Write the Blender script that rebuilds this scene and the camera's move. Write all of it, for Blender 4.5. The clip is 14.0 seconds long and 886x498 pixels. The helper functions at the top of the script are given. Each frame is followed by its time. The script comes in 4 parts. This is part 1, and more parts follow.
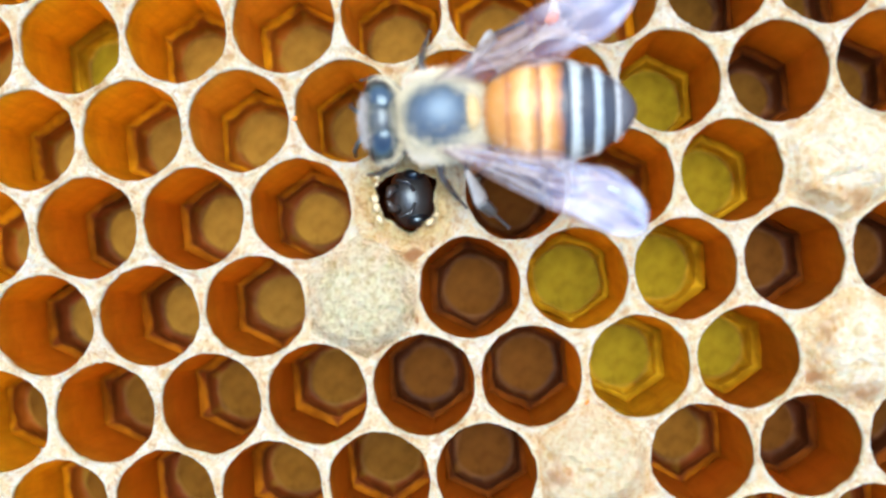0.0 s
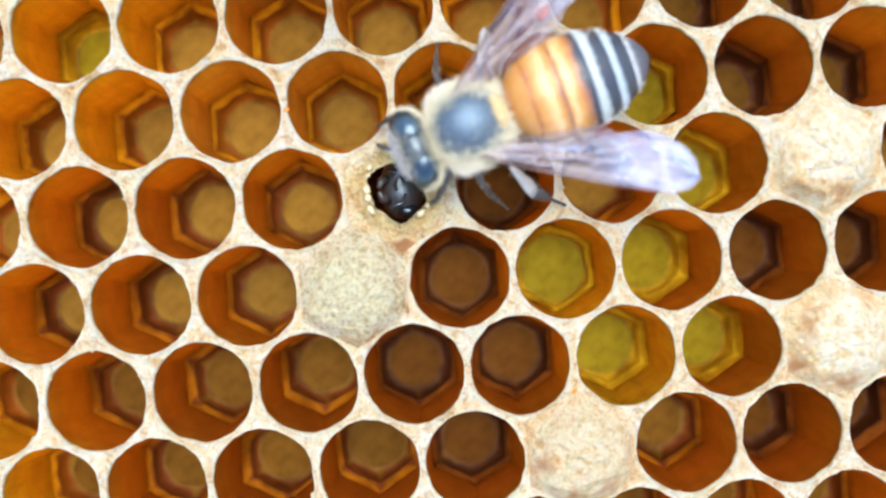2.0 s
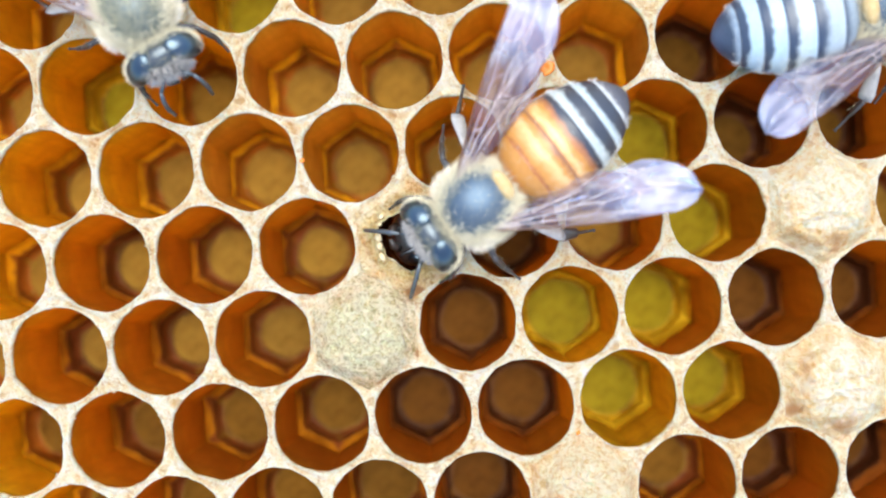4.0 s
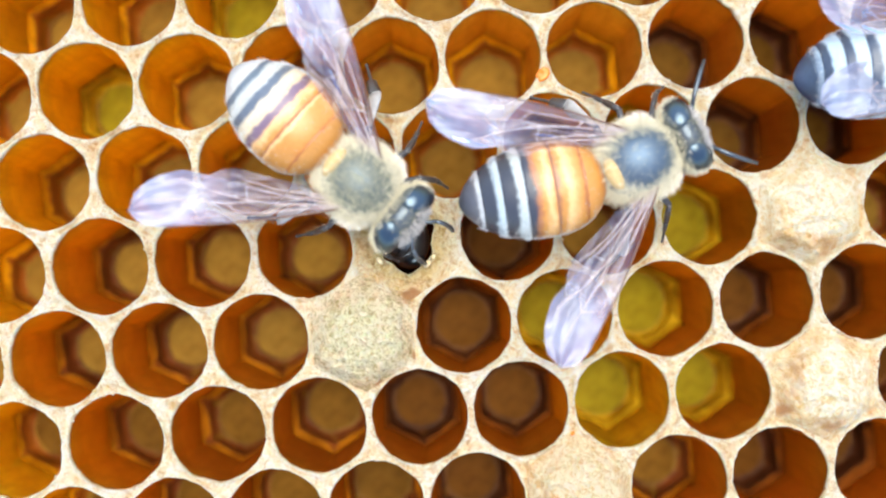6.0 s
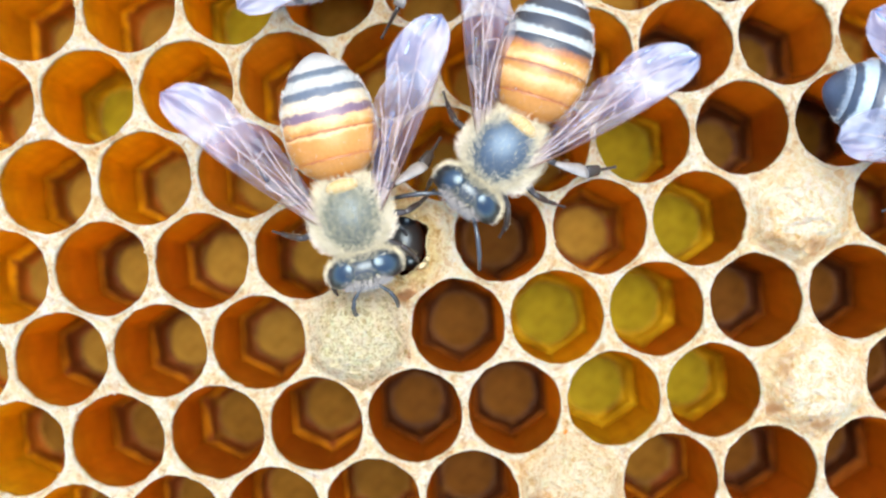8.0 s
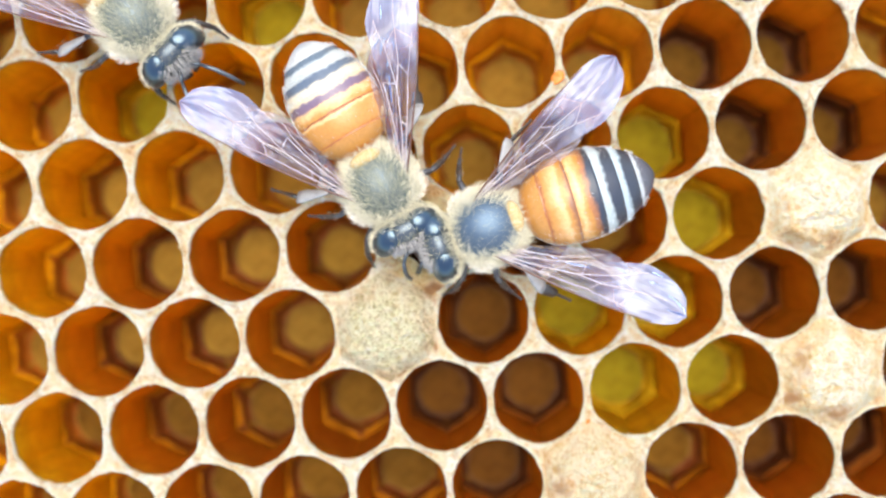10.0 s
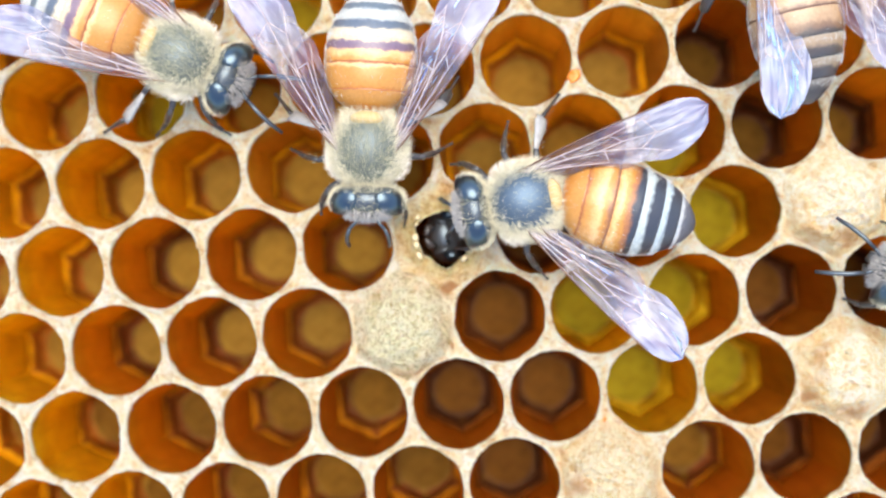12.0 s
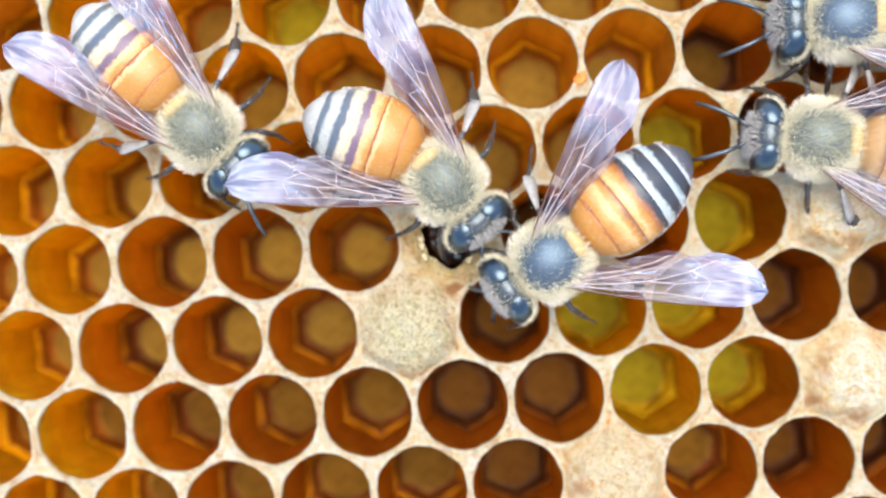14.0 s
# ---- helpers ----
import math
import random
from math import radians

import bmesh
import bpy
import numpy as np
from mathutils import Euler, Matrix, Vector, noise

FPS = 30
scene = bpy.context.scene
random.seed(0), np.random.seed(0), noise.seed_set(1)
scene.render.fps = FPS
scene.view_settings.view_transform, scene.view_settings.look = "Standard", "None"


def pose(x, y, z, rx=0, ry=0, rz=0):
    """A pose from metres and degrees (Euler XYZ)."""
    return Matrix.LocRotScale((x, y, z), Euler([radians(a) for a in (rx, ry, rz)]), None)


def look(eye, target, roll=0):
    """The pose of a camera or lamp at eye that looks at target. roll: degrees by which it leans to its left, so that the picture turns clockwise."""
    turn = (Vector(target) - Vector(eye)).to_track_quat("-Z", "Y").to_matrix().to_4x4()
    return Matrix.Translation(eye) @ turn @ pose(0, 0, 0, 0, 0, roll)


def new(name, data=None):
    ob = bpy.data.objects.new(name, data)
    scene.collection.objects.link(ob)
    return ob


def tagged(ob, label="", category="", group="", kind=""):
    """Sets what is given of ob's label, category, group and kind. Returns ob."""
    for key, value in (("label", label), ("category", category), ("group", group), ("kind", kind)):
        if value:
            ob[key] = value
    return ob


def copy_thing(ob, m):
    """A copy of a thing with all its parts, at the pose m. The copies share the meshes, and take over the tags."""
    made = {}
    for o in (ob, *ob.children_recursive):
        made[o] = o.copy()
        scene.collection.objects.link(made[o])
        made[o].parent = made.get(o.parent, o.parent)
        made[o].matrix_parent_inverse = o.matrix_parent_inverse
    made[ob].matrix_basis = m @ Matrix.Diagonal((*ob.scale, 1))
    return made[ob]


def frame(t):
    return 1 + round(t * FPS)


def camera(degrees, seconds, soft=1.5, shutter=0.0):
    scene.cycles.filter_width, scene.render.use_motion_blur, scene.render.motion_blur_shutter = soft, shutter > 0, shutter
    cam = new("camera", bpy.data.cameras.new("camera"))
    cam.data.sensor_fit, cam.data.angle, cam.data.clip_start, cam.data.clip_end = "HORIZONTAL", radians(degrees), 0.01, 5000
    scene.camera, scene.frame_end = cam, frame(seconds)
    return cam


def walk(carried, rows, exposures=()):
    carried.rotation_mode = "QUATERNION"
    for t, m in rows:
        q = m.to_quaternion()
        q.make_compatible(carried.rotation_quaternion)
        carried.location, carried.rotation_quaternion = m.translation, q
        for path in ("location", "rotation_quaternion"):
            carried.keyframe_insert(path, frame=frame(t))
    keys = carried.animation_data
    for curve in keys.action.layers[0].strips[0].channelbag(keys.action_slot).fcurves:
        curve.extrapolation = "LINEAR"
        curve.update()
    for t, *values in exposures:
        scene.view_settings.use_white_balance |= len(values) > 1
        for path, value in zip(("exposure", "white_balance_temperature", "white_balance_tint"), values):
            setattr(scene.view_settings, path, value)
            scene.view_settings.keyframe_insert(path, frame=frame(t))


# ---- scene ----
# The world is a small piece of comb lying flat, seen from about six centimetres
# above. Lengths below are in millimetres and are turned into metres by MM.
MM = 0.001
cam = camera(41.5, 14.0, soft=2.15)
# close-up lens: the rims are sharp, the cell floors and the backs of the bees a little soft
cam.data.dof.use_dof, cam.data.dof.focus_distance, cam.data.dof.aperture_fstop = True, 0.0600, 20.0
CAMERA_ROWS = [
    (0.0, 0.263, 2.952, 57.349, -1.073, 1.313, -5.162),
    (0.2, 1.475, 3.246, 58.691, -1.861, 1.000, -5.115),
    (0.5, -0.051, 3.615, 57.680, -3.022, 0.736, -5.062),
    (1.0, -1.687, 3.590, 56.784, -2.907, -0.412, -4.934),
    (1.5, -2.132, 3.377, 55.974, -2.662, -0.569, -4.844),
    (2.0, -1.001, 3.409, 58.023, -1.856, -0.448, -4.903),
    (2.5, 0.198, 4.588, 59.721, -1.121, 0.720, -4.651),
    (3.0, 0.109, 4.490, 60.048, -0.714, 0.833, -4.683),
    (5.5, -1.214, 5.124, 60.730, -0.977, -0.477, -4.722),
    (6.0, -1.364, 5.173, 60.943, -1.002, -0.656, -4.709),
    (6.5, -1.238, 5.337, 61.076, -1.163, -0.609, -4.699),
    (7.0, -0.912, 5.551, 61.579, -1.289, -0.517, -4.747),
    (7.5, -0.756, 5.591, 61.714, -1.342, -0.352, -4.802),
    (8.0, -0.349, 5.380, 62.042, -1.167, -0.001, -4.868),
    (10.5, -1.048, 5.564, 63.892, -1.551, 0.933, -5.055),
    (11.0, -1.345, 5.549, 63.877, -1.509, 0.846, -5.040),
    (11.5, -1.159, 5.439, 63.766, -1.471, 1.223, -5.201),
    (12.0, -1.368, 5.235, 63.888, -1.257, 1.141, -5.153),
    (12.5, -1.226, 5.400, 64.236, -1.345, 1.246, -5.103),
    (13.0, -1.294, 5.473, 64.331, -1.347, 1.205, -5.017),
    (13.5, -0.940, 5.779, 64.210, -1.642, 1.577, -4.898),
    (14.0, -1.147, 5.605, 64.092, -1.528, 1.580, -4.709),
]
walk(cam, [(t, pose(x * MM, y * MM, z * MM, rx, ry, rz)) for t, x, y, z, rx, ry, rz in CAMERA_ROWS],
     exposures=[(0.0, 1.0, 6420, 8), (3.2, 0.95, 6480, 8), (5.3, 0.99, 6830, 8.5), (10.5, 0.98, 6900, 9.5), (14.0, 0.92, 6990, 10.5)])

# ---- light: bright open sky, the sun softened by haze ----
SUN_UP, SUN_TURN = 74.0, 10.0
world = bpy.data.worlds.new("sky")
scene.world = world
world.use_nodes = True
wt = world.node_tree
sky = wt.nodes.new("ShaderNodeTexSky")
sky.sky_type, sky.sun_disc = "NISHITA", False
sky.sun_elevation, sky.sun_rotation = radians(SUN_UP), radians(SUN_TURN)
sky.dust_density, sky.air_density = 0.6, 1.2
wt.links.new(sky.outputs[0], wt.nodes["Background"].inputs[0])
wt.nodes["Background"].inputs[1].default_value = 0.15

sun_data = bpy.data.lights.new("sun", "SUN")
sun_data.energy, sun_data.angle, sun_data.color = 3.35, radians(55), (1.0, 0.88, 0.72)
sun = new("sun", sun_data)
sa, se = radians(SUN_TURN), radians(SUN_UP)
sun.matrix_world = look((math.sin(sa) * math.cos(se), math.cos(sa) * math.cos(se), math.sin(se)), (0, 0, 0))


# ---- materials ----
def principled(name, rough=0.5, **inputs):
    m = bpy.data.materials.new(name)
    m.use_nodes = True
    b = m.node_tree.nodes["Principled BSDF"]
    b.inputs["Roughness"].default_value = rough
    for key, value in inputs.items():
        b.inputs[key.replace("_", " ")].default_value = value
    return m, m.node_tree, b


def ramp(nt, socket, stops, interpolation="LINEAR"):
    r = nt.nodes.new("ShaderNodeValToRGB")
    r.color_ramp.interpolation = interpolation
    e = r.color_ramp.elements
    while len(e) < len(stops):
        e.new(0.5)
    for k, (p, c) in enumerate(stops):
        e[k].position, e[k].color = p, (*c, 1)
    nt.links.new(socket, r.inputs[0])
    return r.outputs[0]


def grain(nt, mm, detail=4.0, rough=0.6, distort=0.0, seed=0.0, place=False, squeeze=None):
    """Noise whose features are about mm millimetres across, fixed to the object or to the place; squeeze draws it out along an axis."""
    co = nt.nodes.new("ShaderNodeNewGeometry" if place else "ShaderNodeTexCoord")
    n = nt.nodes.new("ShaderNodeTexNoise")
    n.noise_dimensions = "4D"
    n.inputs["W"].default_value = seed
    n.inputs["Scale"].default_value = 1.0 / (mm * MM)
    n.inputs["Detail"].default_value, n.inputs["Roughness"].default_value = detail, rough
    n.inputs["Distortion"].default_value = distort
    spot = co.outputs["Position" if place else "Object"]
    if squeeze:
        m = nt.nodes.new("ShaderNodeMapping")
        m.inputs["Scale"].default_value = squeeze
        nt.links.new(spot, m.inputs["Vector"])
        spot = m.outputs[0]
    nt.links.new(spot, n.inputs["Vector"])
    return n.outputs["Fac"]


def mixed(nt, fac, a, b, mode="MIX"):
    m = nt.nodes.new("ShaderNodeMix")
    m.data_type, m.blend_type = "RGBA", mode
    for socket, value in ((m.inputs[0], fac), (m.inputs[6], a), (m.inputs[7], b)):
        if isinstance(value, (int, float)):
            socket.default_value = value
        elif isinstance(value, tuple):
            socket.default_value = (*value, 1)
        else:
            nt.links.new(value, socket)
    return m.outputs[2]


def bump(nt, bsdf, height, mm, strength=1.0):
    b = nt.nodes.new("ShaderNodeBump")
    b.inputs["Strength"].default_value, b.inputs["Distance"].default_value = strength, mm * MM
    nt.links.new(height, b.inputs["Height"])
    nt.links.new(b.outputs[0], bsdf.inputs["Normal"])


def random_of(nt):
    return nt.nodes.new("ShaderNodeObjectInfo").outputs["Random"]


def attribute_s(nt):
    at = nt.nodes.new("ShaderNodeAttribute")
    at.attribute_name = "s"
    return at.outputs["Fac"]


def ranged(nt, socket, low, high):
    r = nt.nodes.new("ShaderNodeMapRange")
    r.interpolation_type = "SMOOTHSTEP"
    r.inputs["From Min"].default_value, r.inputs["From Max"].default_value = low, high
    nt.links.new(socket, r.inputs["Value"])
    return r.outputs[0]


def wax_material(name, pale, tan, brown, crest, inner, speck, speck_mm, relief, dull, thread_mm=0.42):
    """Crumbly wax. Along the attribute s it goes from mottled to a clean crest (0.5) to its thin inner edge (1);
    below 0 it turns brown: thin wax, and the shade painted on the caps' slopes."""
    m, nt, b = principled(name, 0.34)
    s = attribute_s(nt)
    col = ramp(nt, grain(nt, 1.7, 7, 0.72, 0.5, 0.0, True), [(0.45, pale), (0.55, tan), (0.67, brown)])
    col = mixed(nt, ranged(nt, s, -0.15, 0.7), col, crest)
    fine = ramp(nt, grain(nt, speck_mm, 6, 0.75, 0.9, 3.0, True), [(0.40, speck), (0.475, (0.96, 0.93, 0.88)), (0.53, (1, 1, 1))])
    col = mixed(nt, ranged(nt, s, 0.6, 1.0), col, inner)
    col = mixed(nt, 0.75, col, fine, "MULTIPLY")
    thread = ramp(nt, grain(nt, thread_mm, 3, 0.55, 2.6, 9.0, True), [(0.40, dull), (0.50, (1, 1, 1))])
    col = mixed(nt, 0.8, col, thread, "MULTIPLY")
    col = mixed(nt, ranged(nt, s, -0.15, -0.7), col, (0.56, 0.29, 0.13))
    nt.links.new(col, b.inputs["Base Color"])
    b.inputs["Subsurface Weight"].default_value = 0.15
    b.inputs["Subsurface Radius"].default_value = (0.5, 0.3, 0.15)
    b.inputs["Subsurface Scale"].default_value = MM
    bump(nt, b, grain(nt, 0.24, 6, 0.7, 0.6, 7.0, True), relief, 1.0)
    return m


RIM = wax_material("pale_wax", (1.0, 0.96, 0.84), (0.98, 0.81, 0.52), (0.86, 0.55, 0.28), (1.0, 0.98, 0.86), (0.98, 0.80, 0.40), (0.70, 0.50, 0.30), 0.62, 0.80, (0.93, 0.82, 0.62))
CAP = wax_material("capping_wax", (1.0, 0.94, 0.78), (0.96, 0.76, 0.46), (0.80, 0.47, 0.23), (1.0, 0.96, 0.80), (1.0, 0.96, 0.82), (0.80, 0.68, 0.42), 0.50, 0.7, (0.90, 0.79, 0.56), 0.75)
DULL_CAP = wax_material("dull_capping_wax", (0.95, 0.85, 0.64), (0.90, 0.68, 0.42), (0.74, 0.43, 0.22), (0.94, 0.85, 0.63), (0.95, 0.87, 0.66), (0.76, 0.62, 0.38), 0.45, 0.8, (0.86, 0.72, 0.50), 0.6)
OLD_CAP = wax_material("old_capping_wax", (0.98, 0.90, 0.72), (0.86, 0.66, 0.42), (0.56, 0.33, 0.18), (0.94, 0.89, 0.66), (0.96, 0.93, 0.70), (0.54, 0.48, 0.28), 0.30, 0.9, (0.62, 0.57, 0.38), 0.5)
TORN = wax_material("torn_wax", (1.0, 0.93, 0.75), (0.96, 0.76, 0.46), (0.80, 0.50, 0.25), (0.84, 0.70, 0.38), (0.96, 0.88, 0.55), (0.66, 0.50, 0.30), 0.40, 0.8, (0.80, 0.66, 0.46), 0.6)


def amber_material(name, light, dark):
    """Old translucent comb wall: amber, darker in streaks, a little see-through."""
    m, nt, b = principled(name, 0.38)
    own = mixed(nt, random_of(nt), light, dark)
    blot = ramp(nt, grain(nt, 1.6, 4, 0.6, 0.5), [(0.35, (0.55, 0.45, 0.40)), (0.65, (1, 1, 1))])
    col = mixed(nt, 0.6, own, blot, "MULTIPLY")
    streak = ramp(nt, grain(nt, 0.8, 4, 0.6, 0.3, 6.0, False, (1, 1, 0.16)), [(0.34, (0.62, 0.50, 0.44)), (0.56, (1, 1, 1)), (0.72, (1.0, 1.0, 0.92))])
    col = mixed(nt, 0.7, col, streak, "MULTIPLY")
    nt.links.new(col, b.inputs["Base Color"])
    b.inputs["Specular IOR Level"].default_value = 0.22
    bump(nt, b, grain(nt, 0.25, 3, 0.6), 0.05, 0.5)
    tr = nt.nodes.new("ShaderNodeBsdfTranslucent")
    nt.links.new(mixed(nt, 0.55, col, (1.0, 0.58, 0.10)), tr.inputs["Color"])
    mix = nt.nodes.new("ShaderNodeMixShader")
    mix.inputs[0].default_value = 0.72
    nt.links.new(b.outputs[0], mix.inputs[1])
    nt.links.new(tr.outputs[0], mix.inputs[2])
    nt.links.new(mix.outputs[0], nt.nodes["Material Output"].inputs["Surface"])
    return m


WALL = {
    "amber": amber_material("amber_wall", (0.78, 0.335, 0.022), (0.63, 0.225, 0.018)),
    "umber": amber_material("umber_wall", (0.66, 0.27, 0.035), (0.52, 0.19, 0.026)),
    "brown": amber_material("brown_wall", (0.60, 0.215, 0.020), (0.50, 0.165, 0.018)),
    "orange": amber_material("orange_wall", (0.80, 0.54, 0.080), (0.76, 0.45, 0.065)),
    "golden": amber_material("golden_wall", (0.99, 0.74, 0.030), (0.99, 0.62, 0.022)),
}


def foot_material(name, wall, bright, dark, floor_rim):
    """The stepped foot of a cell along s: wall, a brighter edge, a dark step, the floor's border."""
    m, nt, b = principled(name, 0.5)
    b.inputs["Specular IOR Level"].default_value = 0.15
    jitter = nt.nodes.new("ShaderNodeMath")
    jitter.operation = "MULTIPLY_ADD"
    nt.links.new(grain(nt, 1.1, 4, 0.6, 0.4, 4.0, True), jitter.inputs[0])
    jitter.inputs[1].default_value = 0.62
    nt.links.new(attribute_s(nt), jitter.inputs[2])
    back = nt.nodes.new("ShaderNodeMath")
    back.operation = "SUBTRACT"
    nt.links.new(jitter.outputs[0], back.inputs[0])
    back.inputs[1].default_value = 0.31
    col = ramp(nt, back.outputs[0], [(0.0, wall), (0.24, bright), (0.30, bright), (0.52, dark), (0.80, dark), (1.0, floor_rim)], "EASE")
    patchy = ramp(nt, grain(nt, 2.4, 3, 0.6, 0.4, 12.0, True), [(0.40, (0.34, 0.26, 0.20)), (0.60, (1, 1, 1))])
    col = mixed(nt, 0.85, col, patchy, "MULTIPLY")
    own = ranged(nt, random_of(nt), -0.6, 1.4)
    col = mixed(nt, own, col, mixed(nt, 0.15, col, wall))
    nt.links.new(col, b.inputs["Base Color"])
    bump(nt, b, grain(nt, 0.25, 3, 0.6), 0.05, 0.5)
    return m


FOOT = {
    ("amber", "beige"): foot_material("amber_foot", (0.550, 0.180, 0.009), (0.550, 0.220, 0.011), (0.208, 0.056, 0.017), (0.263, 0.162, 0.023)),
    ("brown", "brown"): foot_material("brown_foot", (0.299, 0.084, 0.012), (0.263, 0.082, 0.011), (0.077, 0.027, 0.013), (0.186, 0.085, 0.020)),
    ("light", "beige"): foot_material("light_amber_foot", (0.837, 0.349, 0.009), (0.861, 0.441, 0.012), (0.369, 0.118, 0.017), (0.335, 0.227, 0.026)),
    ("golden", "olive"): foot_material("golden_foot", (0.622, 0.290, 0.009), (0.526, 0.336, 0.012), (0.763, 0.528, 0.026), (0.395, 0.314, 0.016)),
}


def floor_material(name, a, b2, rough=0.6):
    m, nt, b = principled(name, rough)
    b.inputs["Specular IOR Level"].default_value = 0.08
    col = mixed(nt, random_of(nt), a, b2)
    blot = ramp(nt, grain(nt, 1.0, 4, 0.6, 0.3), [(0.32, (0.52, 0.46, 0.38)), (0.62, (1, 1, 1))])
    nt.links.new(mixed(nt, 0.8, col, blot, "MULTIPLY"), b.inputs["Base Color"])
    bump(nt, b, grain(nt, 0.3, 3, 0.6), 0.05, 0.5)
    return m


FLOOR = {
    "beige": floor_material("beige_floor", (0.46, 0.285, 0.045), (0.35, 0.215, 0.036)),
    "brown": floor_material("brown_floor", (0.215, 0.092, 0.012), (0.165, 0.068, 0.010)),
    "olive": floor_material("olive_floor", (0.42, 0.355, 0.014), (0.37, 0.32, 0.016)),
    # between beige and brown: some rows' dimmer light is put into this colour
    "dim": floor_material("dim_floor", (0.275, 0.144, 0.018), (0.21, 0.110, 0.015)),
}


def plain(name, colour, rough, noise_mm=0.3, low=0.7, **inputs):
    m, nt, b = principled(name, rough, **inputs)
    v = ramp(nt, grain(nt, noise_mm, 3), [(0.3, (low, low, low)), (0.7, (1, 1, 1))])
    nt.links.new(mixed(nt, 1.0, colour, v, "MULTIPLY"), b.inputs["Base Color"])
    return m


# the sky's blue sheen is put into these specular tints and THORAX's base
CHITIN = plain("black_chitin", (0.046, 0.048, 0.056), 0.36, IOR=2.1, Specular_Tint=(0.6, 0.8, 1.0, 1.0))
THORAX = plain("dark_thorax", (0.040, 0.050, 0.066), 0.52, 0.25, 0.5, IOR=2.6, Specular_Tint=(0.44, 0.68, 1.0, 1.0))
LEG = plain("brown_leg", (0.060, 0.050, 0.048), 0.36, IOR=1.7, Specular_Tint=(0.62, 0.8, 1.0, 1.0))
EYE = plain("black_eye", (0.010, 0.013, 0.020), 0.30, IOR=2.3, Specular_Tint=(0.50, 0.75, 1.0, 1.0))
DUSTY_THORAX = plain("dusty_thorax", (0.115, 0.125, 0.10), 0.5, 0.2, 0.5, IOR=2.2, Specular_Tint=(0.6, 0.8, 1.0, 1.0))
# the sky's sheen on the dark tibia is painted as this light grey
BASKET = plain("hind_leg", (0.40, 0.41, 0.43), 0.34, IOR=1.65, Specular_Tint=(0.7, 0.85, 1.0, 1.0))
TAN = plain("tan_chitin", (0.56, 0.42, 0.20), 0.55)


def hair_material(name, a, b2):
    m, nt, b = principled(name, 0.6)
    r = nt.nodes.new("ShaderNodeNewGeometry").outputs["Random Per Island"]
    nt.links.new(mixed(nt, r, a, b2), b.inputs["Base Color"])
    return m


HAIR = hair_material("pale_hair", (0.88, 0.86, 0.71), (0.56, 0.54, 0.41))
GREY_HAIR = hair_material("grey_hair", (0.56, 0.57, 0.58), (0.28, 0.28, 0.30))
DULL_HAIR = hair_material("dull_hair", (0.56, 0.57, 0.42), (0.28, 0.29, 0.21))
FROST_HAIR = hair_material("frost_hair", (0.66, 0.71, 0.74), (0.46, 0.51, 0.55))
WHITE_HAIR = hair_material("white_hair", (0.95, 0.92, 0.84), (0.85, 0.82, 0.74))


def tergite_material(name, stops):
    """Bands across one plate of the abdomen; s runs from its front to its rear edge."""
    m, nt, b = principled(name, 0.38, IOR=1.66, Specular_Tint=(0.82, 0.92, 1.0, 1.0))
    at = nt.nodes.new("ShaderNodeAttribute")
    at.attribute_name = "s"
    add = nt.nodes.new("ShaderNodeMath")
    add.operation = "MULTIPLY_ADD"
    nt.links.new(grain(nt, 0.5, 3), add.inputs[0])
    add.inputs[1].default_value = 0.40
    nt.links.new(at.outputs["Fac"], add.inputs[2])
    sub = nt.nodes.new("ShaderNodeMath")
    sub.operation = "SUBTRACT"
    nt.links.new(add.outputs[0], sub.inputs[0])
    sub.inputs[1].default_value = 0.20
    col = ramp(nt, sub.outputs[0], stops, "EASE")
    fleck = ramp(nt, grain(nt, 0.12, 3, 0.6, 0, 2.0), [(0.3, (0.75, 0.72, 0.68)), (0.6, (1, 1, 1))])
    nt.links.new(mixed(nt, 0.7, col, fleck, "MULTIPLY"), b.inputs["Base Color"])
    bump(nt, b, grain(nt, 0.1, 2), 0.02, 0.6)
    return m


ORANGE, AMBER_D, BLACK, CREAM, BROWN = (0.50, 0.235, 0.052), (0.46, 0.17, 0.026), (0.038, 0.044, 0.068), (0.43, 0.52, 0.58), (0.30, 0.10, 0.03)
PEACH, FROST, SLATE, ICE = (0.72, 0.45, 0.21), (0.41, 0.53, 0.64), (0.034, 0.054, 0.105), (0.39, 0.56, 0.74)


def plates(prefix, rows):
    return [tergite_material(f"{prefix}_plate", stops) for stops in rows]


ORANGE_PLATES = plates("orange_banded", [
    [(0.0, AMBER_D), (0.50, ORANGE), (0.84, ORANGE), (1.0, BROWN)],
    [(0.0, BROWN), (0.20, ORANGE), (0.55, PEACH), (0.74, ORANGE), (0.96, (0.24, 0.10, 0.05))],
    [(0.0, ORANGE), (0.22, PEACH), (0.42, ORANGE), (0.58, (0.34, 0.14, 0.06)), (0.78, BLACK)],
    [(0.0, CREAM), (0.28, CREAM), (0.52, BLACK), (1.0, BLACK)],
    [(0.0, FROST), (0.24, FROST), (0.48, BLACK), (1.0, BLACK)],
    [(0.0, FROST), (0.14, (0.48, 0.52, 0.58)), (0.34, (0.10, 0.11, 0.15)), (1.0, (0.06, 0.07, 0.10))],
])
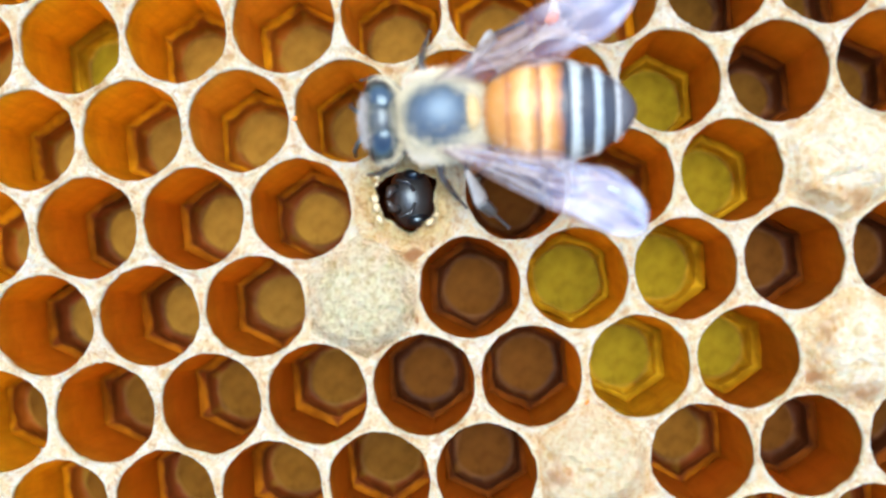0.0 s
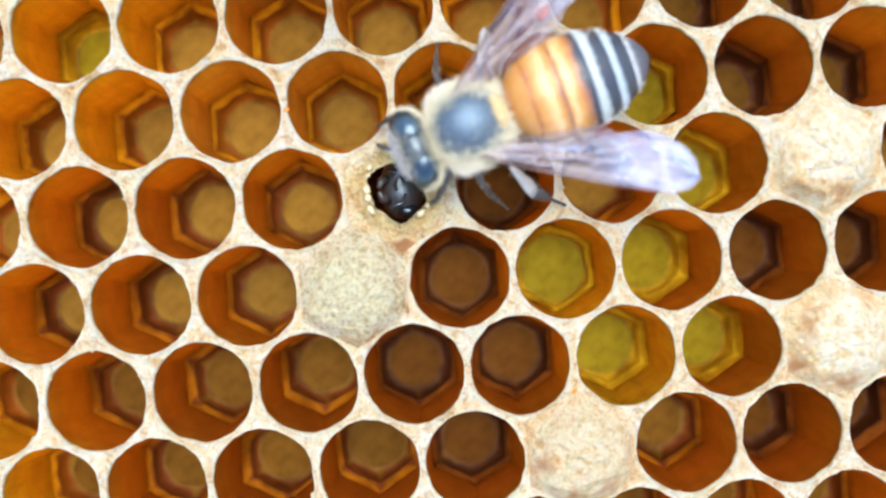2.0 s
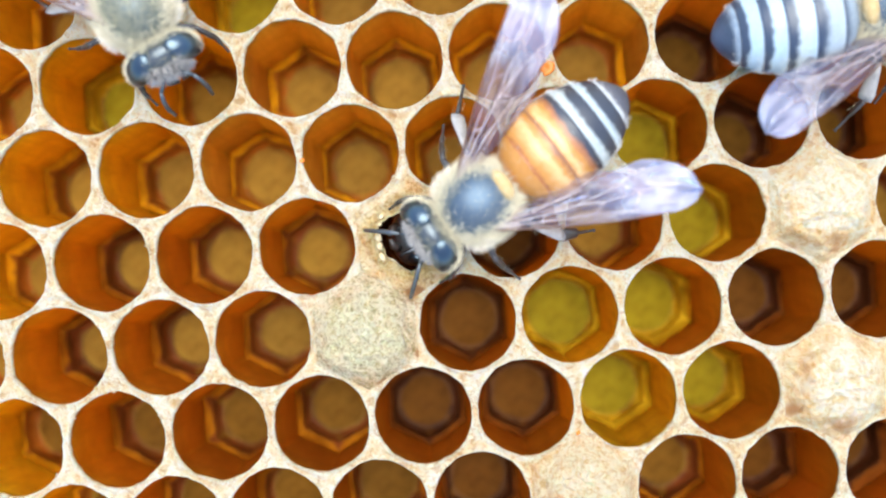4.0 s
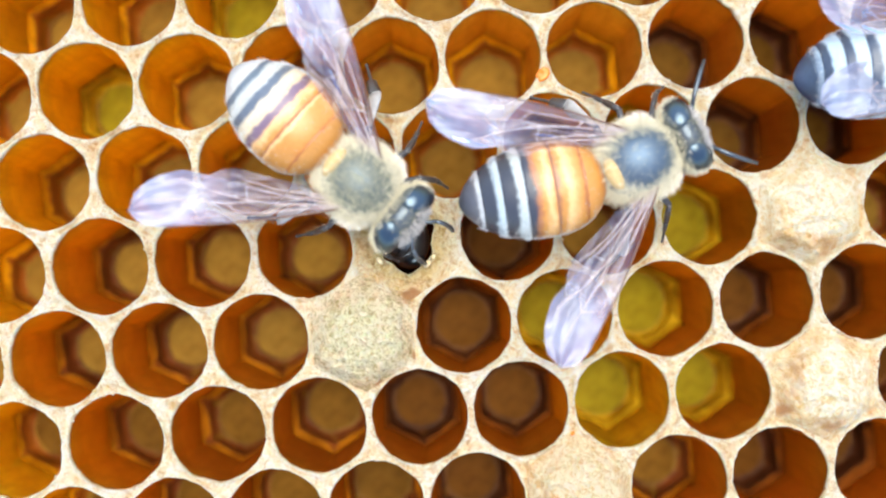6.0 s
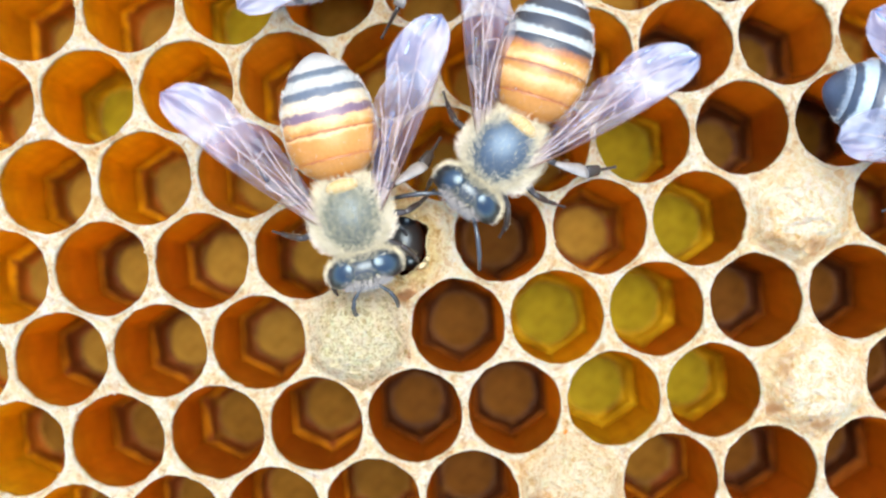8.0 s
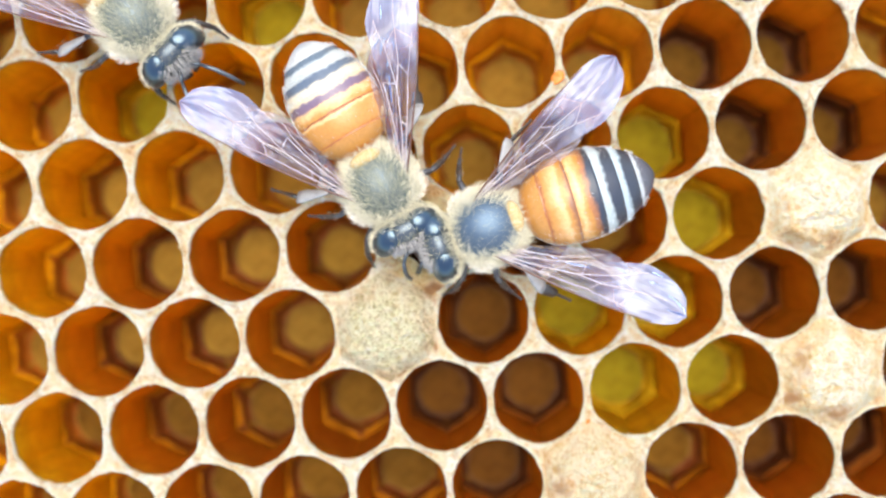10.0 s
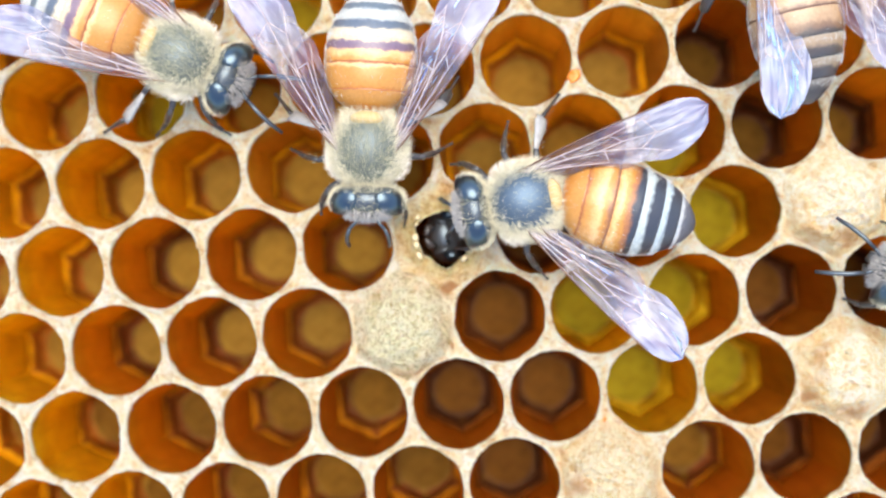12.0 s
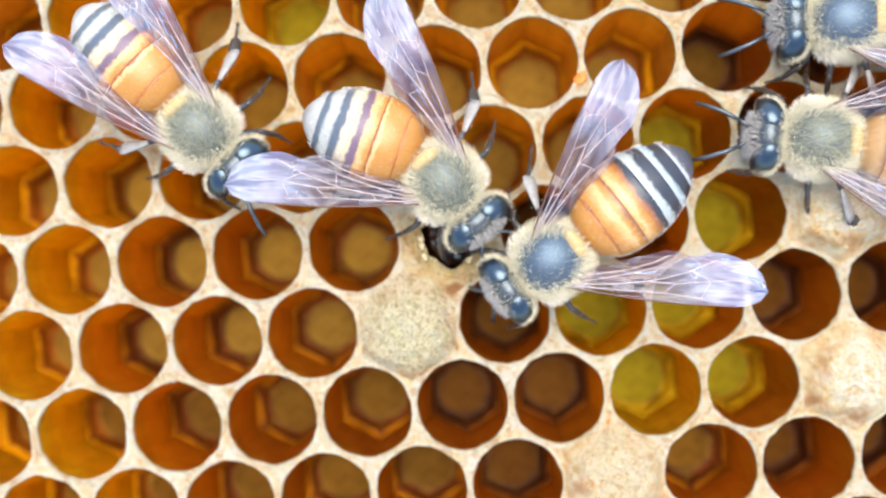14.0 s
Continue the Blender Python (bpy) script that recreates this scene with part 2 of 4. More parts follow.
PALE_PLATES = plates("pale_banded", [
    [(0.0, AMBER_D), (0.50, ORANGE), (0.84, ORANGE), (1.0, BROWN)],
    [(0.0, AMBER_D), (0.20, ORANGE), (0.70, ORANGE), (0.86, PEACH), (0.96, BROWN)],
    [(0.0, BROWN), (0.12, ORANGE), (0.38, PEACH), (0.54, (0.17, 0.11, 0.17)), (0.72, (0.16, 0.11, 0.18)), (0.90, (0.66, 0.56, 0.38))],
    [(0.0, (0.66, 0.58, 0.42)), (0.34, (0.60, 0.55, 0.44)), (0.54, (0.10, 0.13, 0.19)), (0.80, (0.09, 0.12, 0.18)), (1.0, (0.44, 0.49, 0.52))],
    [(0.0, (0.44, 0.49, 0.52)), (0.46, (0.44, 0.49, 0.52)), (0.66, (0.10, 0.14, 0.20)), (0.88, (0.10, 0.14, 0.20)), (1.0, (0.50, 0.54, 0.58))],
    [(0.0, (0.50, 0.54, 0.58)), (0.40, (0.46, 0.50, 0.54)), (1.0, (0.30, 0.34, 0.40))],
])
DUSTY_PLATES = plates("dusty_banded", [
    [(0.0, (0.44, 0.25, 0.10)), (0.60, (0.46, 0.29, 0.14)), (1.0, (0.22, 0.12, 0.07))],
    [(0.0, (0.42, 0.22, 0.09)), (0.30, (0.50, 0.31, 0.15)), (0.72, (0.46, 0.33, 0.22)), (0.98, (0.18, 0.10, 0.07))],
    [(0.0, (0.46, 0.32, 0.20)), (0.40, (0.40, 0.27, 0.17)), (0.66, (0.20, 0.12, 0.08)), (0.90, (0.07, 0.06, 0.06))],
    [(0.0, (0.38, 0.31, 0.24)), (0.36, (0.32, 0.24, 0.17)), (0.64, (0.07, 0.06, 0.065)), (1.0, (0.05, 0.05, 0.06))],
    [(0.0, (0.34, 0.30, 0.25)), (0.32, (0.28, 0.23, 0.18)), (0.58, (0.06, 0.055, 0.065)), (1.0, (0.05, 0.05, 0.065))],
    [(0.0, (0.28, 0.27, 0.26)), (0.22, (0.18, 0.17, 0.17)), (0.48, (0.06, 0.06, 0.075)), (1.0, (0.08, 0.08, 0.10))],
])
# the bee's shaded side and blue sky cast are put into these plates
DARK_PLATES = plates("slate_banded", [
    [(0.0, (0.20, 0.26, 0.34)), (0.50, (0.26, 0.34, 0.44)), (1.0, SLATE)],
    [(0.0, (0.38, 0.48, 0.58)), (0.45, (0.34, 0.43, 0.53)), (0.80, SLATE)],
    [(0.0, ICE), (0.50, (0.42, 0.53, 0.63)), (0.72, SLATE), (1.0, SLATE)],
    [(0.0, ICE), (0.50, ICE), (0.70, SLATE), (1.0, SLATE)],
    [(0.0, ICE), (0.50, ICE), (0.70, SLATE), (1.0, SLATE)],
    [(0.0, ICE), (0.16, (0.20, 0.28, 0.40)), (0.36, SLATE), (1.0, (0.05, 0.08, 0.16))],
])


def wing_material():
    """A pleated glossy film: clear and brownish at the base; the sky's reflection towards the tip is painted milky
    lilac.
    """
    m, nt, b = principled("wing_membrane", 0.45)
    tint = ramp(nt, grain(nt, 1.5, 2), [(0.35, (0.29, 0.34, 0.58)), (0.65, (0.45, 0.55, 0.82))])
    nt.links.new(tint, b.inputs["Base Color"])
    pleat = grain(nt, 0.62, 2, 0.5, 0.5, 8.0, False, (0.16, 1, 1))
    bump(nt, b, pleat, 0.40, 1.0)
    clear = nt.nodes.new("ShaderNodeBsdfTransparent")
    clear.inputs[0].default_value = (0.80, 0.71, 0.68, 1)
    co = nt.nodes.new("ShaderNodeTexCoord")
    axes = nt.nodes.new("ShaderNodeSeparateXYZ")
    nt.links.new(co.outputs["Object"], axes.inputs[0])
    # opacity grows outward in place of the sky mirrored near the tip
    outward = nt.nodes.new("ShaderNodeMapRange")
    outward.interpolation_type = "SMOOTHSTEP"
    outward.inputs["From Min"].default_value, outward.inputs["From Max"].default_value = 4.2 * MM, 8.6 * MM
    outward.inputs["To Min"].default_value, outward.inputs["To Max"].default_value = 0.0, 0.42
    nt.links.new(axes.outputs["X"], outward.inputs["Value"])
    veil = nt.nodes.new("ShaderNodeMapRange")
    veil.inputs["From Min"].default_value, veil.inputs["From Max"].default_value = 0.38, 0.66
    veil.inputs["To Min"].default_value, veil.inputs["To Max"].default_value = 0.02, 0.13
    nt.links.new(grain(nt, 1.0, 3, 0.6, 0.8, 5.0, False, (0.28, 1, 1)), veil.inputs["Value"])
    total = nt.nodes.new("ShaderNodeMath")
    nt.links.new(outward.outputs[0], total.inputs[0])
    nt.links.new(veil.outputs[0], total.inputs[1])
    mix = nt.nodes.new("ShaderNodeMixShader")
    nt.links.new(total.outputs[0], mix.inputs[0])
    nt.links.new(clear.outputs[0], mix.inputs[1])
    nt.links.new(b.outputs[0], mix.inputs[2])
    gloss = nt.nodes.new("ShaderNodeBsdfGlossy")
    gloss.inputs["Color"].default_value, gloss.inputs["Roughness"].default_value = (0.66, 0.78, 1.0, 1), 0.20
    nt.links.new(b.inputs["Normal"].links[0].from_socket, gloss.inputs["Normal"])
    sheen = nt.nodes.new("ShaderNodeFresnel")
    sheen.inputs["IOR"].default_value = 1.46
    nt.links.new(b.inputs["Normal"].links[0].from_socket, sheen.inputs["Normal"])
    coat = nt.nodes.new("ShaderNodeMixShader")
    nt.links.new(sheen.outputs[0], coat.inputs[0])
    nt.links.new(mix.outputs[0], coat.inputs[1])
    nt.links.new(gloss.outputs[0], coat.inputs[2])
    nt.links.new(coat.outputs[0], nt.nodes["Material Output"].inputs["Surface"])
    return m


WING = wing_material()
# the white glint on the brown veins is put into this pale colour
VEIN = plain("wing_vein", (0.58, 0.49, 0.52), 0.25, IOR=2.0)
STRONG_VEIN = plain("leading_vein", (0.15, 0.08, 0.06), 0.30)


# ---- mesh helpers ----
def mesh_of(name, verts, faces, material, smooth=True, values=None):
    me = bpy.data.meshes.new(name)
    me.from_pydata([tuple(c * MM for c in v) for v in verts], [], faces)
    me.materials.append(material)
    if smooth:
        me.polygons.foreach_set("use_smooth", [True] * len(me.polygons))
    if values is not None:
        me.attributes.new("s", "FLOAT", "POINT").data.foreach_set("value", values)
    me.update()
    return me


def wax_mesh(name, built, material):
    v, f, s_values = built
    return mesh_of(name, v, f, material, True, s_values)


def part(name, me, parent, label="", at=None):
    ob = new(name, me)
    ob.parent = parent
    if at is not None:
        ob.matrix_basis = at
    return tagged(ob, label)


def loft(rings, close_ends=True):
    """Rings of equal count, joined; returns verts, faces."""
    n = len(rings[0])
    verts = [v for r in rings for v in r]
    faces = []
    for k in range(len(rings) - 1):
        for j in range(n):
            a, b = k * n + j, k * n + (j + 1) % n
            faces.append((a, b, b + n, a + n))
    if close_ends:
        faces.append(tuple(range(n - 1, -1, -1)))
        faces.append(tuple(range((len(rings) - 1) * n, len(rings) * n)))
    return verts, faces


def tube(points, radii, n=8):
    """A tapered round tube through points."""
    rings = []
    pts = [Vector(p) for p in points]
    side = None
    for k, p in enumerate(pts):
        d = (pts[min(k + 1, len(pts) - 1)] - pts[max(k - 1, 0)]).normalized()
        if side is None:
            side = d.orthogonal().normalized()
        side = (side - d * side.dot(d)).normalized()
        up = d.cross(side)
        r = radii[k]
        ra, rb = r if isinstance(r, tuple) else (r, r)
        rings.append([tuple(p + side * (ra * math.cos(2 * math.pi * j / n)) + up * (rb * math.sin(2 * math.pi * j / n))) for j in range(n)])
    return loft(rings)


def joined(pieces):
    verts, faces = [], []
    for v, f in pieces:
        o = len(verts)
        verts += v
        faces += [tuple(i + o for i in face) for face in f]
    return verts, faces


def blob(centre, radii, n=20, m=14, dent=None):
    rings = []
    for k in range(m + 1):
        a = math.pi * (0.02 + 0.96 * k / m)
        ring = []
        for j in range(n):
            b = 2 * math.pi * j / n
            v = Vector((-math.cos(a), math.sin(a) * math.cos(b), math.sin(a) * math.sin(b)))
            if dent:
                v = dent(v)
            ring.append((centre[0] + radii[0] * v.x, centre[1] + radii[1] * v.y, centre[2] + radii[2] * v.z))
        rings.append(ring)
    return loft(rings)


def strands(seeds, rng, length, width, lay=0.5, sweep=(-1, 0, 0)):
    """Tapered, bent hairs on (point, normal) seeds: two joined blades each."""
    verts, faces = [], []
    sweep = Vector(sweep)
    for p, nrm in seeds:
        p, nrm = Vector(p), Vector(nrm).normalized()
        d = (nrm + sweep * lay + Vector((rng.gauss(0, 0.28), rng.gauss(0, 0.28), rng.gauss(0, 0.28)))).normalized()
        l = length * rng.uniform(0.55, 1.15)
        side = d.cross(Vector((rng.uniform(-1, 1), rng.uniform(-1, 1), rng.uniform(-1, 1)))).normalized() * width
        mid = p + d * l * 0.55
        tip = p + d * l + (sweep * 0.35 - Vector((0, 0, 0.12))) * l
        o = len(verts)
        verts += [tuple(p - side), tuple(p + side), tuple(mid + side * 0.7), tuple(mid - side * 0.7), tuple(tip)]
        faces += [(o, o + 1, o + 2, o + 3), (o + 3, o + 2, o + 4)]
    return verts, faces


# ---- the comb ----
PITCH = 5.3
DEPTH = 8.5            # mouth to floor
LEAN_X, LEAN_Y = 0.0, -0.038   # how far the cells lean per millimetre of depth


def lattice(i, r):
    return Vector((PITCH * (i + 0.5 * r), -PITCH * 0.8660254 * r, 0))


CAPPED = {(-1, 0), (0, 2), (4, -1), (3, 1)}
TORN_CELL = (0, -1)
# walls paler at left and above: part of their light is put into colour
KIND = {}   # wall, ledge and recess, floor; the rest are amber with a beige floor
for key in [(1, 0), (2, 0), (1, 1), (2, 1), (3, -1), (3, -2), (-2, -3), (0, -4)]:
    KIND[key] = ("amber" if key in ((2, 0), (2, 1), (3, -1), (3, -2)) else "golden", "golden", "olive")
for key in [(-5, 0), (-5, 1), (-4, -1), (-6, 2), (-5, 2), (-6, 1), (-6, 0), (-3, -2), (-4, -2), (-3, -3), (-4, -3), (-1, -4), (-2, -4), (-1, -3), (-5, -1), (-2, -2)]:
    KIND[key] = ("golden", "light", "beige")
for key in [(2, -3), (3, -3), (1, -2), (1, -3), (2, -4), (3, -4), (0, -2), (2, -2), (4, -4), (0, -3), (-1, -2), (1, -4)]:
    KIND[key] = ("orange", "light", "beige")
for key in [(-2, 1), (-3, 1), (-2, 2), (-3, 2), (-4, 2), (1, 2), (-2, 3), (-3, 3), (-4, 3), (-1, 3), (0, 3)]:
    KIND[key] = ("brown", "amber", "beige")
for key in [(0, 0), (-1, 1), (0, 1), (1, -1), (3, 0), (4, 0), (4, -2), (5, -2), (4, -3), (2, 2), (3, 2), (-1, 2), (4, 1), (5, 0), (5, -3), (5, -4)]:
    KIND[key] = ("umber" if key[1] < -1 else "brown", "brown", "brown")


def uneven(x, y, mm, seed):
    return noise.noise((x / mm, y / mm, seed))


SEG = 96
CORNERS = [Vector((math.cos(radians(a)), math.sin(radians(a)), 0)) * (PITCH / 1.7320508) for a in range(30, 390, 60)]


def outline():
    """SEG points round a cell's border, evenly spaced on its six sides."""
    pts = []
    per = SEG // 6
    for k in range(6):
        a, b = CORNERS[k], CORNERS[(k + 1) % 6]
        for j in range(per):
            pts.append(a.lerp(b, j / per))
    return pts


OUTLINE = outline()


def top_height(x, y):
    """The uneven level of the rims."""
    return 0.16 * uneven(x, y, 7.0, 1.0) + 0.14 * uneven(x, y, 1.3, 2.0) + 0.17 * uneven(x, y, 0.5, 5.0)


def mouth(c):
    """The mouth's radius in each direction: nearly round, a trace of six sides, uneven."""
    out = []
    grow = 2.485 + 0.04 * uneven(c.x, c.y, 6.0, 9.0)
    for p in OUTLINE:
        d = p.normalized()
        hexr = p.length / (PITCH / 2)
        w = 0.07 * uneven(c.x + d.x * 2.3, c.y + d.y * 2.3, 1.1, 11.0) + 0.05 * uneven(c.x + d.x * 2.3, c.y + d.y * 2.3, 0.4, 14.0)
        out.append(grow * (0.92 + 0.08 * hexr) + w)
    return out


def hexed(p, apothem, roundness):
    """The border's direction p on a rounded hexagon of that apothem."""
    d = p.normalized()
    return d * (apothem * ((p.length / (PITCH / 2)) * (1 - roundness) + 1.04 * roundness))


def build_rim(c, radius):
    """White wax from the shared border in over the lip."""
    rings, s_values = [], []
    for k, (f, dz, drop) in enumerate([(0.0, 0.0, 0), (0.30, 0.03, 0), (0.60, 0.12, 0), (0.84, 0.17, 0), (1.0, 0.0, 0), (1.0, -0.24, 1)]):
        ring = []
        s_values += [(0.0, 0.06, 0.30, 0.50, 0.80, 1.0)[k]] * SEG
        for p, rad in zip(OUTLINE, radius):
            q = p.normalized() * rad
            s = p.lerp(q, f) if not drop else q * 1.004
            x, y = c.x + s.x, c.y + s.y
            ring.append((s.x, s.y, top_height(x, y) + dz + 0.05 * uneven(x, y, 0.25, 21.0)))
        rings.append(ring)
    return (*loft(rings, False), s_values)


def build_wall(c, radius):
    rings = []
    for depth, apo, rnd in [(0.22, None, 0), (0.6, 2.43, 0.60), (1.3, 2.46, 0.16), (3.0, 2.42, 0.05), (4.8, 2.32, 0.03), (6.5, 2.18, 0.03)]:
        ring = []
        for p, rad in zip(OUTLINE, radius):
            s = p.normalized() * rad * 1.002 if apo is None else hexed(p, apo, rnd)
            x, y = c.x + s.x, c.y + s.y
            dz = top_height(x, y) if apo is None else 0.0
            wav = 0.03 * uneven(x * 1.3, y * 1.3, 1.1, depth) if apo else 0
            ring.append((s.x * (1 + wav) + LEAN_X * depth, s.y * (1 + wav) + LEAN_Y * depth, dz - depth))
        rings.append(ring)
    return loft(rings, False)


def stepped(profile, c, wobble, shift=(0.0, 0.0), start=6.42):
    """Rings down the foot of a cell, each a little uneven, leaning with the cell."""
    rings = []
    for depth, apo, rnd in profile:
        ring = []
        for p in OUTLINE:
            s = hexed(p, apo, rnd)
            s = s * (1 + wobble * uneven(c.x + s.x, c.y + s.y, 1.2, 70.0) + 0.4 * wobble * uneven(c.x + s.x, c.y + s.y, 0.45, 74.0 + depth))
            low = max(0.0, min(1.0, (depth - start) / 0.9))
            z = depth + 0.10 * uneven(c.x + s.x, c.y + s.y, 1.6, 77.0)
            ring.append((s.x + LEAN_X * depth + shift[0] * low, s.y + LEAN_Y * depth + shift[1] * low, -z))
        rings.append(ring)
    return rings


def build_ledge(c, shift):
    """The raised six-sided edge at the foot of the walls."""
    return graded(stepped([(6.42, 2.20, 0.04), (6.74, 2.12, 0.06), (6.96, 2.01, 0.10), (7.10, 1.90, 0.16)], c, 0.06, shift, 6.42), (0.0, 0.18, 0.36, 0.46), c)


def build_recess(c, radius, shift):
    """The darker step from the ledge down to the floor."""
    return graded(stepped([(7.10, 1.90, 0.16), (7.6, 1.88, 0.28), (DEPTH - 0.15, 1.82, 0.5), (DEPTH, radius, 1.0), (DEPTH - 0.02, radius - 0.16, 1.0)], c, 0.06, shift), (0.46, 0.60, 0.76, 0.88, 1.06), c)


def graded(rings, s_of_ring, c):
    """The foot darkens unevenly in the six corners."""
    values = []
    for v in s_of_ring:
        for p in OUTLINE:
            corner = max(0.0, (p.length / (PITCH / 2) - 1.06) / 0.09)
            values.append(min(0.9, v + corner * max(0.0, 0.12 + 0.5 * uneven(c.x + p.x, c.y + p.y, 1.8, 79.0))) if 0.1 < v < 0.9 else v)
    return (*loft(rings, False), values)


def build_floor(c, radius, shift):
    """A round, slightly domed floor."""
    rings = stepped([(DEPTH - 0.02, radius - 0.16, 1.0), (DEPTH - 0.03, 1.0, 1.0), (DEPTH - 0.02, 0.5, 1.0)], c, 0.06, shift)
    v, f = loft(rings, False)
    f.append(tuple(range((len(rings) - 1) * SEG, len(rings) * SEG)))
    return v, f


THIN = [(-2.6, 1.75, 0.50), (-2.55, -1.35, 0.36), (-4.6, -2.75, 0.34)]


def build_cap(c, torn=False, skirted=True):
    """A domed lid of rough wax from the shared border up; the torn one has a ragged hole."""
    rings, count, s_values = [], 26, []
    for k in range(count + 1):
        f = k / count
        ring = []
        for j, p in enumerate(OUTLINE):
            inner = 0.02
            if torn:
                a = 2 * math.pi * j / SEG
                inner = 0.525 + 0.04 * math.sin(3 * a + 1.0) + 0.05 * uneven(math.cos(a) * 3, math.sin(a) * 3, 0.9, 33.0) + 0.02 * uneven(math.cos(a) * 3, math.sin(a) * 3, 0.25, 35.0)
            s = p * (1 + (inner - 1) * f)
            x, y = c.x + s.x, c.y + s.y
            rr = s.length / (PITCH / 2)
            reach = rr + 0.16 * uneven(x, y, 1.1, 55.0)
            dome = (1 - (1 - min(1, k / 9)) ** 2) * 1.55 * max(0.0, 1 - max(0.0, reach / 1.10) ** 2.4) if not torn else 0.40 * (1 - rr)
            z = top_height(x, y) + 0.08 * min(1, k / 3) + 0.05 * uneven(x, y, 0.25, 21.0) + dome + min(1, k / 3) * (0.17 * uneven(x, y, 0.8, 41.0) + 0.20 * uneven(x, y * 1.5, 0.36, 43.0) + 0.12 * uneven(x, y, 0.17, 47.0))
            z += 0.10 * min(1, 4 * f) * (0.5 + uneven(x, y, 1.6, 51.0))
            if torn and k >= count - 3:
                z += 0.16 * (k - count + 3) * (0.7 + 1.1 * uneven(x, y, 0.6, 61.0))
            thin = max([0.0] + [1.4 - math.hypot(x - x0, (y - y0) * 1.3) / r0 for x0, y0, r0 in THIN])
            thin += 0.5 * uneven(x, y, 0.5, 83.0) if thin > 0 else 0.0
            # skirt: thin brown wax with the dome's shade painted in, heavier lower left
            if not torn and skirted:
                skirt = 0.20 - 1.5 * abs(f - 0.25) + 0.75 * uneven(x, y, 1.5, 95.0) + 0.3 * uneven(x, y, 0.5, 96.0) - 0.14 * s.y - 0.09 * s.x
                thin = max(thin, 0.75 * skirt)
            s_values.append(-thin if thin > 0.1 else max(0.0, min(1.0, 2.4 * f - 0.25 + 0.6 * uneven(x, y, 1.3, 87.0) + 0.4 * uneven(x, y, 0.5, 89.0))) if not torn else max(0.0, min(0.58, 0.95 * f - 0.1 + 0.35 * uneven(x, y, 0.9, 87.0)) + max(0.0, min(0.5, 9 * f - 8.2))))
            ring.append((s.x, s.y, z - 0.15 * min(1, k / 3) * max(0.0, min(1.0, thin))))
        rings.append(ring)
    if torn:
        last = rings[-1]
        rings.append([(x * 1.02, y * 1.02, z - 0.22) for x, y, z in last])
        s_values += [1.0] * SEG
    v, f = loft(rings, False)
    if not torn:
        n = SEG
        f.append(tuple(range((len(rings) - 1) * n, len(rings) * n)))
    return v, f, s_values


def lump(rng, size):
    v, f = blob((0, 0, 0), (size, size * rng.uniform(0.5, 0.9), size * rng.uniform(0.5, 0.8)), 8, 6)
    return [tuple(c * rng.uniform(0.75, 1.25) for c in p) for p in v], f


FLAKE = plain("pale_flake", (0.76, 0.65, 0.42), 0.6, 0.10, 0.6)
comb = tagged(new("honeycomb"), "pale wax honeycomb with deep amber cells, some capped", "honeycomb")
DISC = {"beige": 1.62, "brown": 1.60, "olive": 1.80}
kinds = random.Random(3)
for r in range(-6, 7):
    for i in range(-13, 14):
        c = lattice(i, r)
        if abs(c.x + 1) > 40 or abs(c.y - 5) > 27:
            continue
        at = Matrix.Translation(c * MM)
        if (i, r) in CAPPED:
            part("capped_cell", wax_mesh("capped_cell", build_cap(c, False, (i, r) != (-1, 0)), {(-1, 0): OLD_CAP, (0, 2): DULL_CAP}.get((i, r), CAP)), comb, "cell closed by a rough domed wax cap", at)
            continue
        radius = mouth(c)
        # upper rows default to orange, more light put into the wall colour
        wall, step, floor = KIND.get((i, r), ("orange", "light", "beige") if r < -1 else ("amber", "amber", "beige"))
        if (i, r) == TORN_CELL:
            cell = part("torn_cell", wax_mesh("torn_cell", build_cap(c, True), TORN), comb, "chewed-open cap with a ragged tan edge", at)
            wall, step, floor = "brown", "brown", "brown"
        else:
            cell = part("cell", wax_mesh("cell", build_rim(c, radius), RIM), comb, "", at)
        if (i, r) == TORN_CELL:
            flakes = random.Random(41)
            for _ in range(8):
                a = flakes.uniform(0, 2 * math.pi)
                rad = 1.66 + 0.10 * math.sin(3 * a + 1.0) + flakes.gauss(0, 0.07)
                part("wax_flake", mesh_of("wax_flake", *lump(flakes, flakes.choice((0.12, 0.16, 0.22))), FLAKE), cell, "", pose(rad * math.cos(a) * MM, rad * math.sin(a) * MM, flakes.uniform(0.62, 0.82) * MM, flakes.uniform(-30, 30), flakes.uniform(-40, 40), math.degrees(a) + 90))
        part("cell_wall", mesh_of("cell_wall", *build_wall(c, radius), WALL[wall]), cell)
        disc = DISC[floor] * kinds.uniform(0.93, 1.05)
        shift = (kinds.uniform(-0.17, 0.17), kinds.uniform(-0.17, 0.17))
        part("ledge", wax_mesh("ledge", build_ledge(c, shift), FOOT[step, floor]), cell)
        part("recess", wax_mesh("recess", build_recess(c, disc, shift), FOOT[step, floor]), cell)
        # floor light by row is painted in: darker beige below, lighter brown above
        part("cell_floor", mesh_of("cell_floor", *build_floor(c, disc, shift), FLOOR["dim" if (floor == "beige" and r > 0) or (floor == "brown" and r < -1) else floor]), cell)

# loose crumbs of wax on the rims, and spots of propolis
crumbs = random.Random(23)
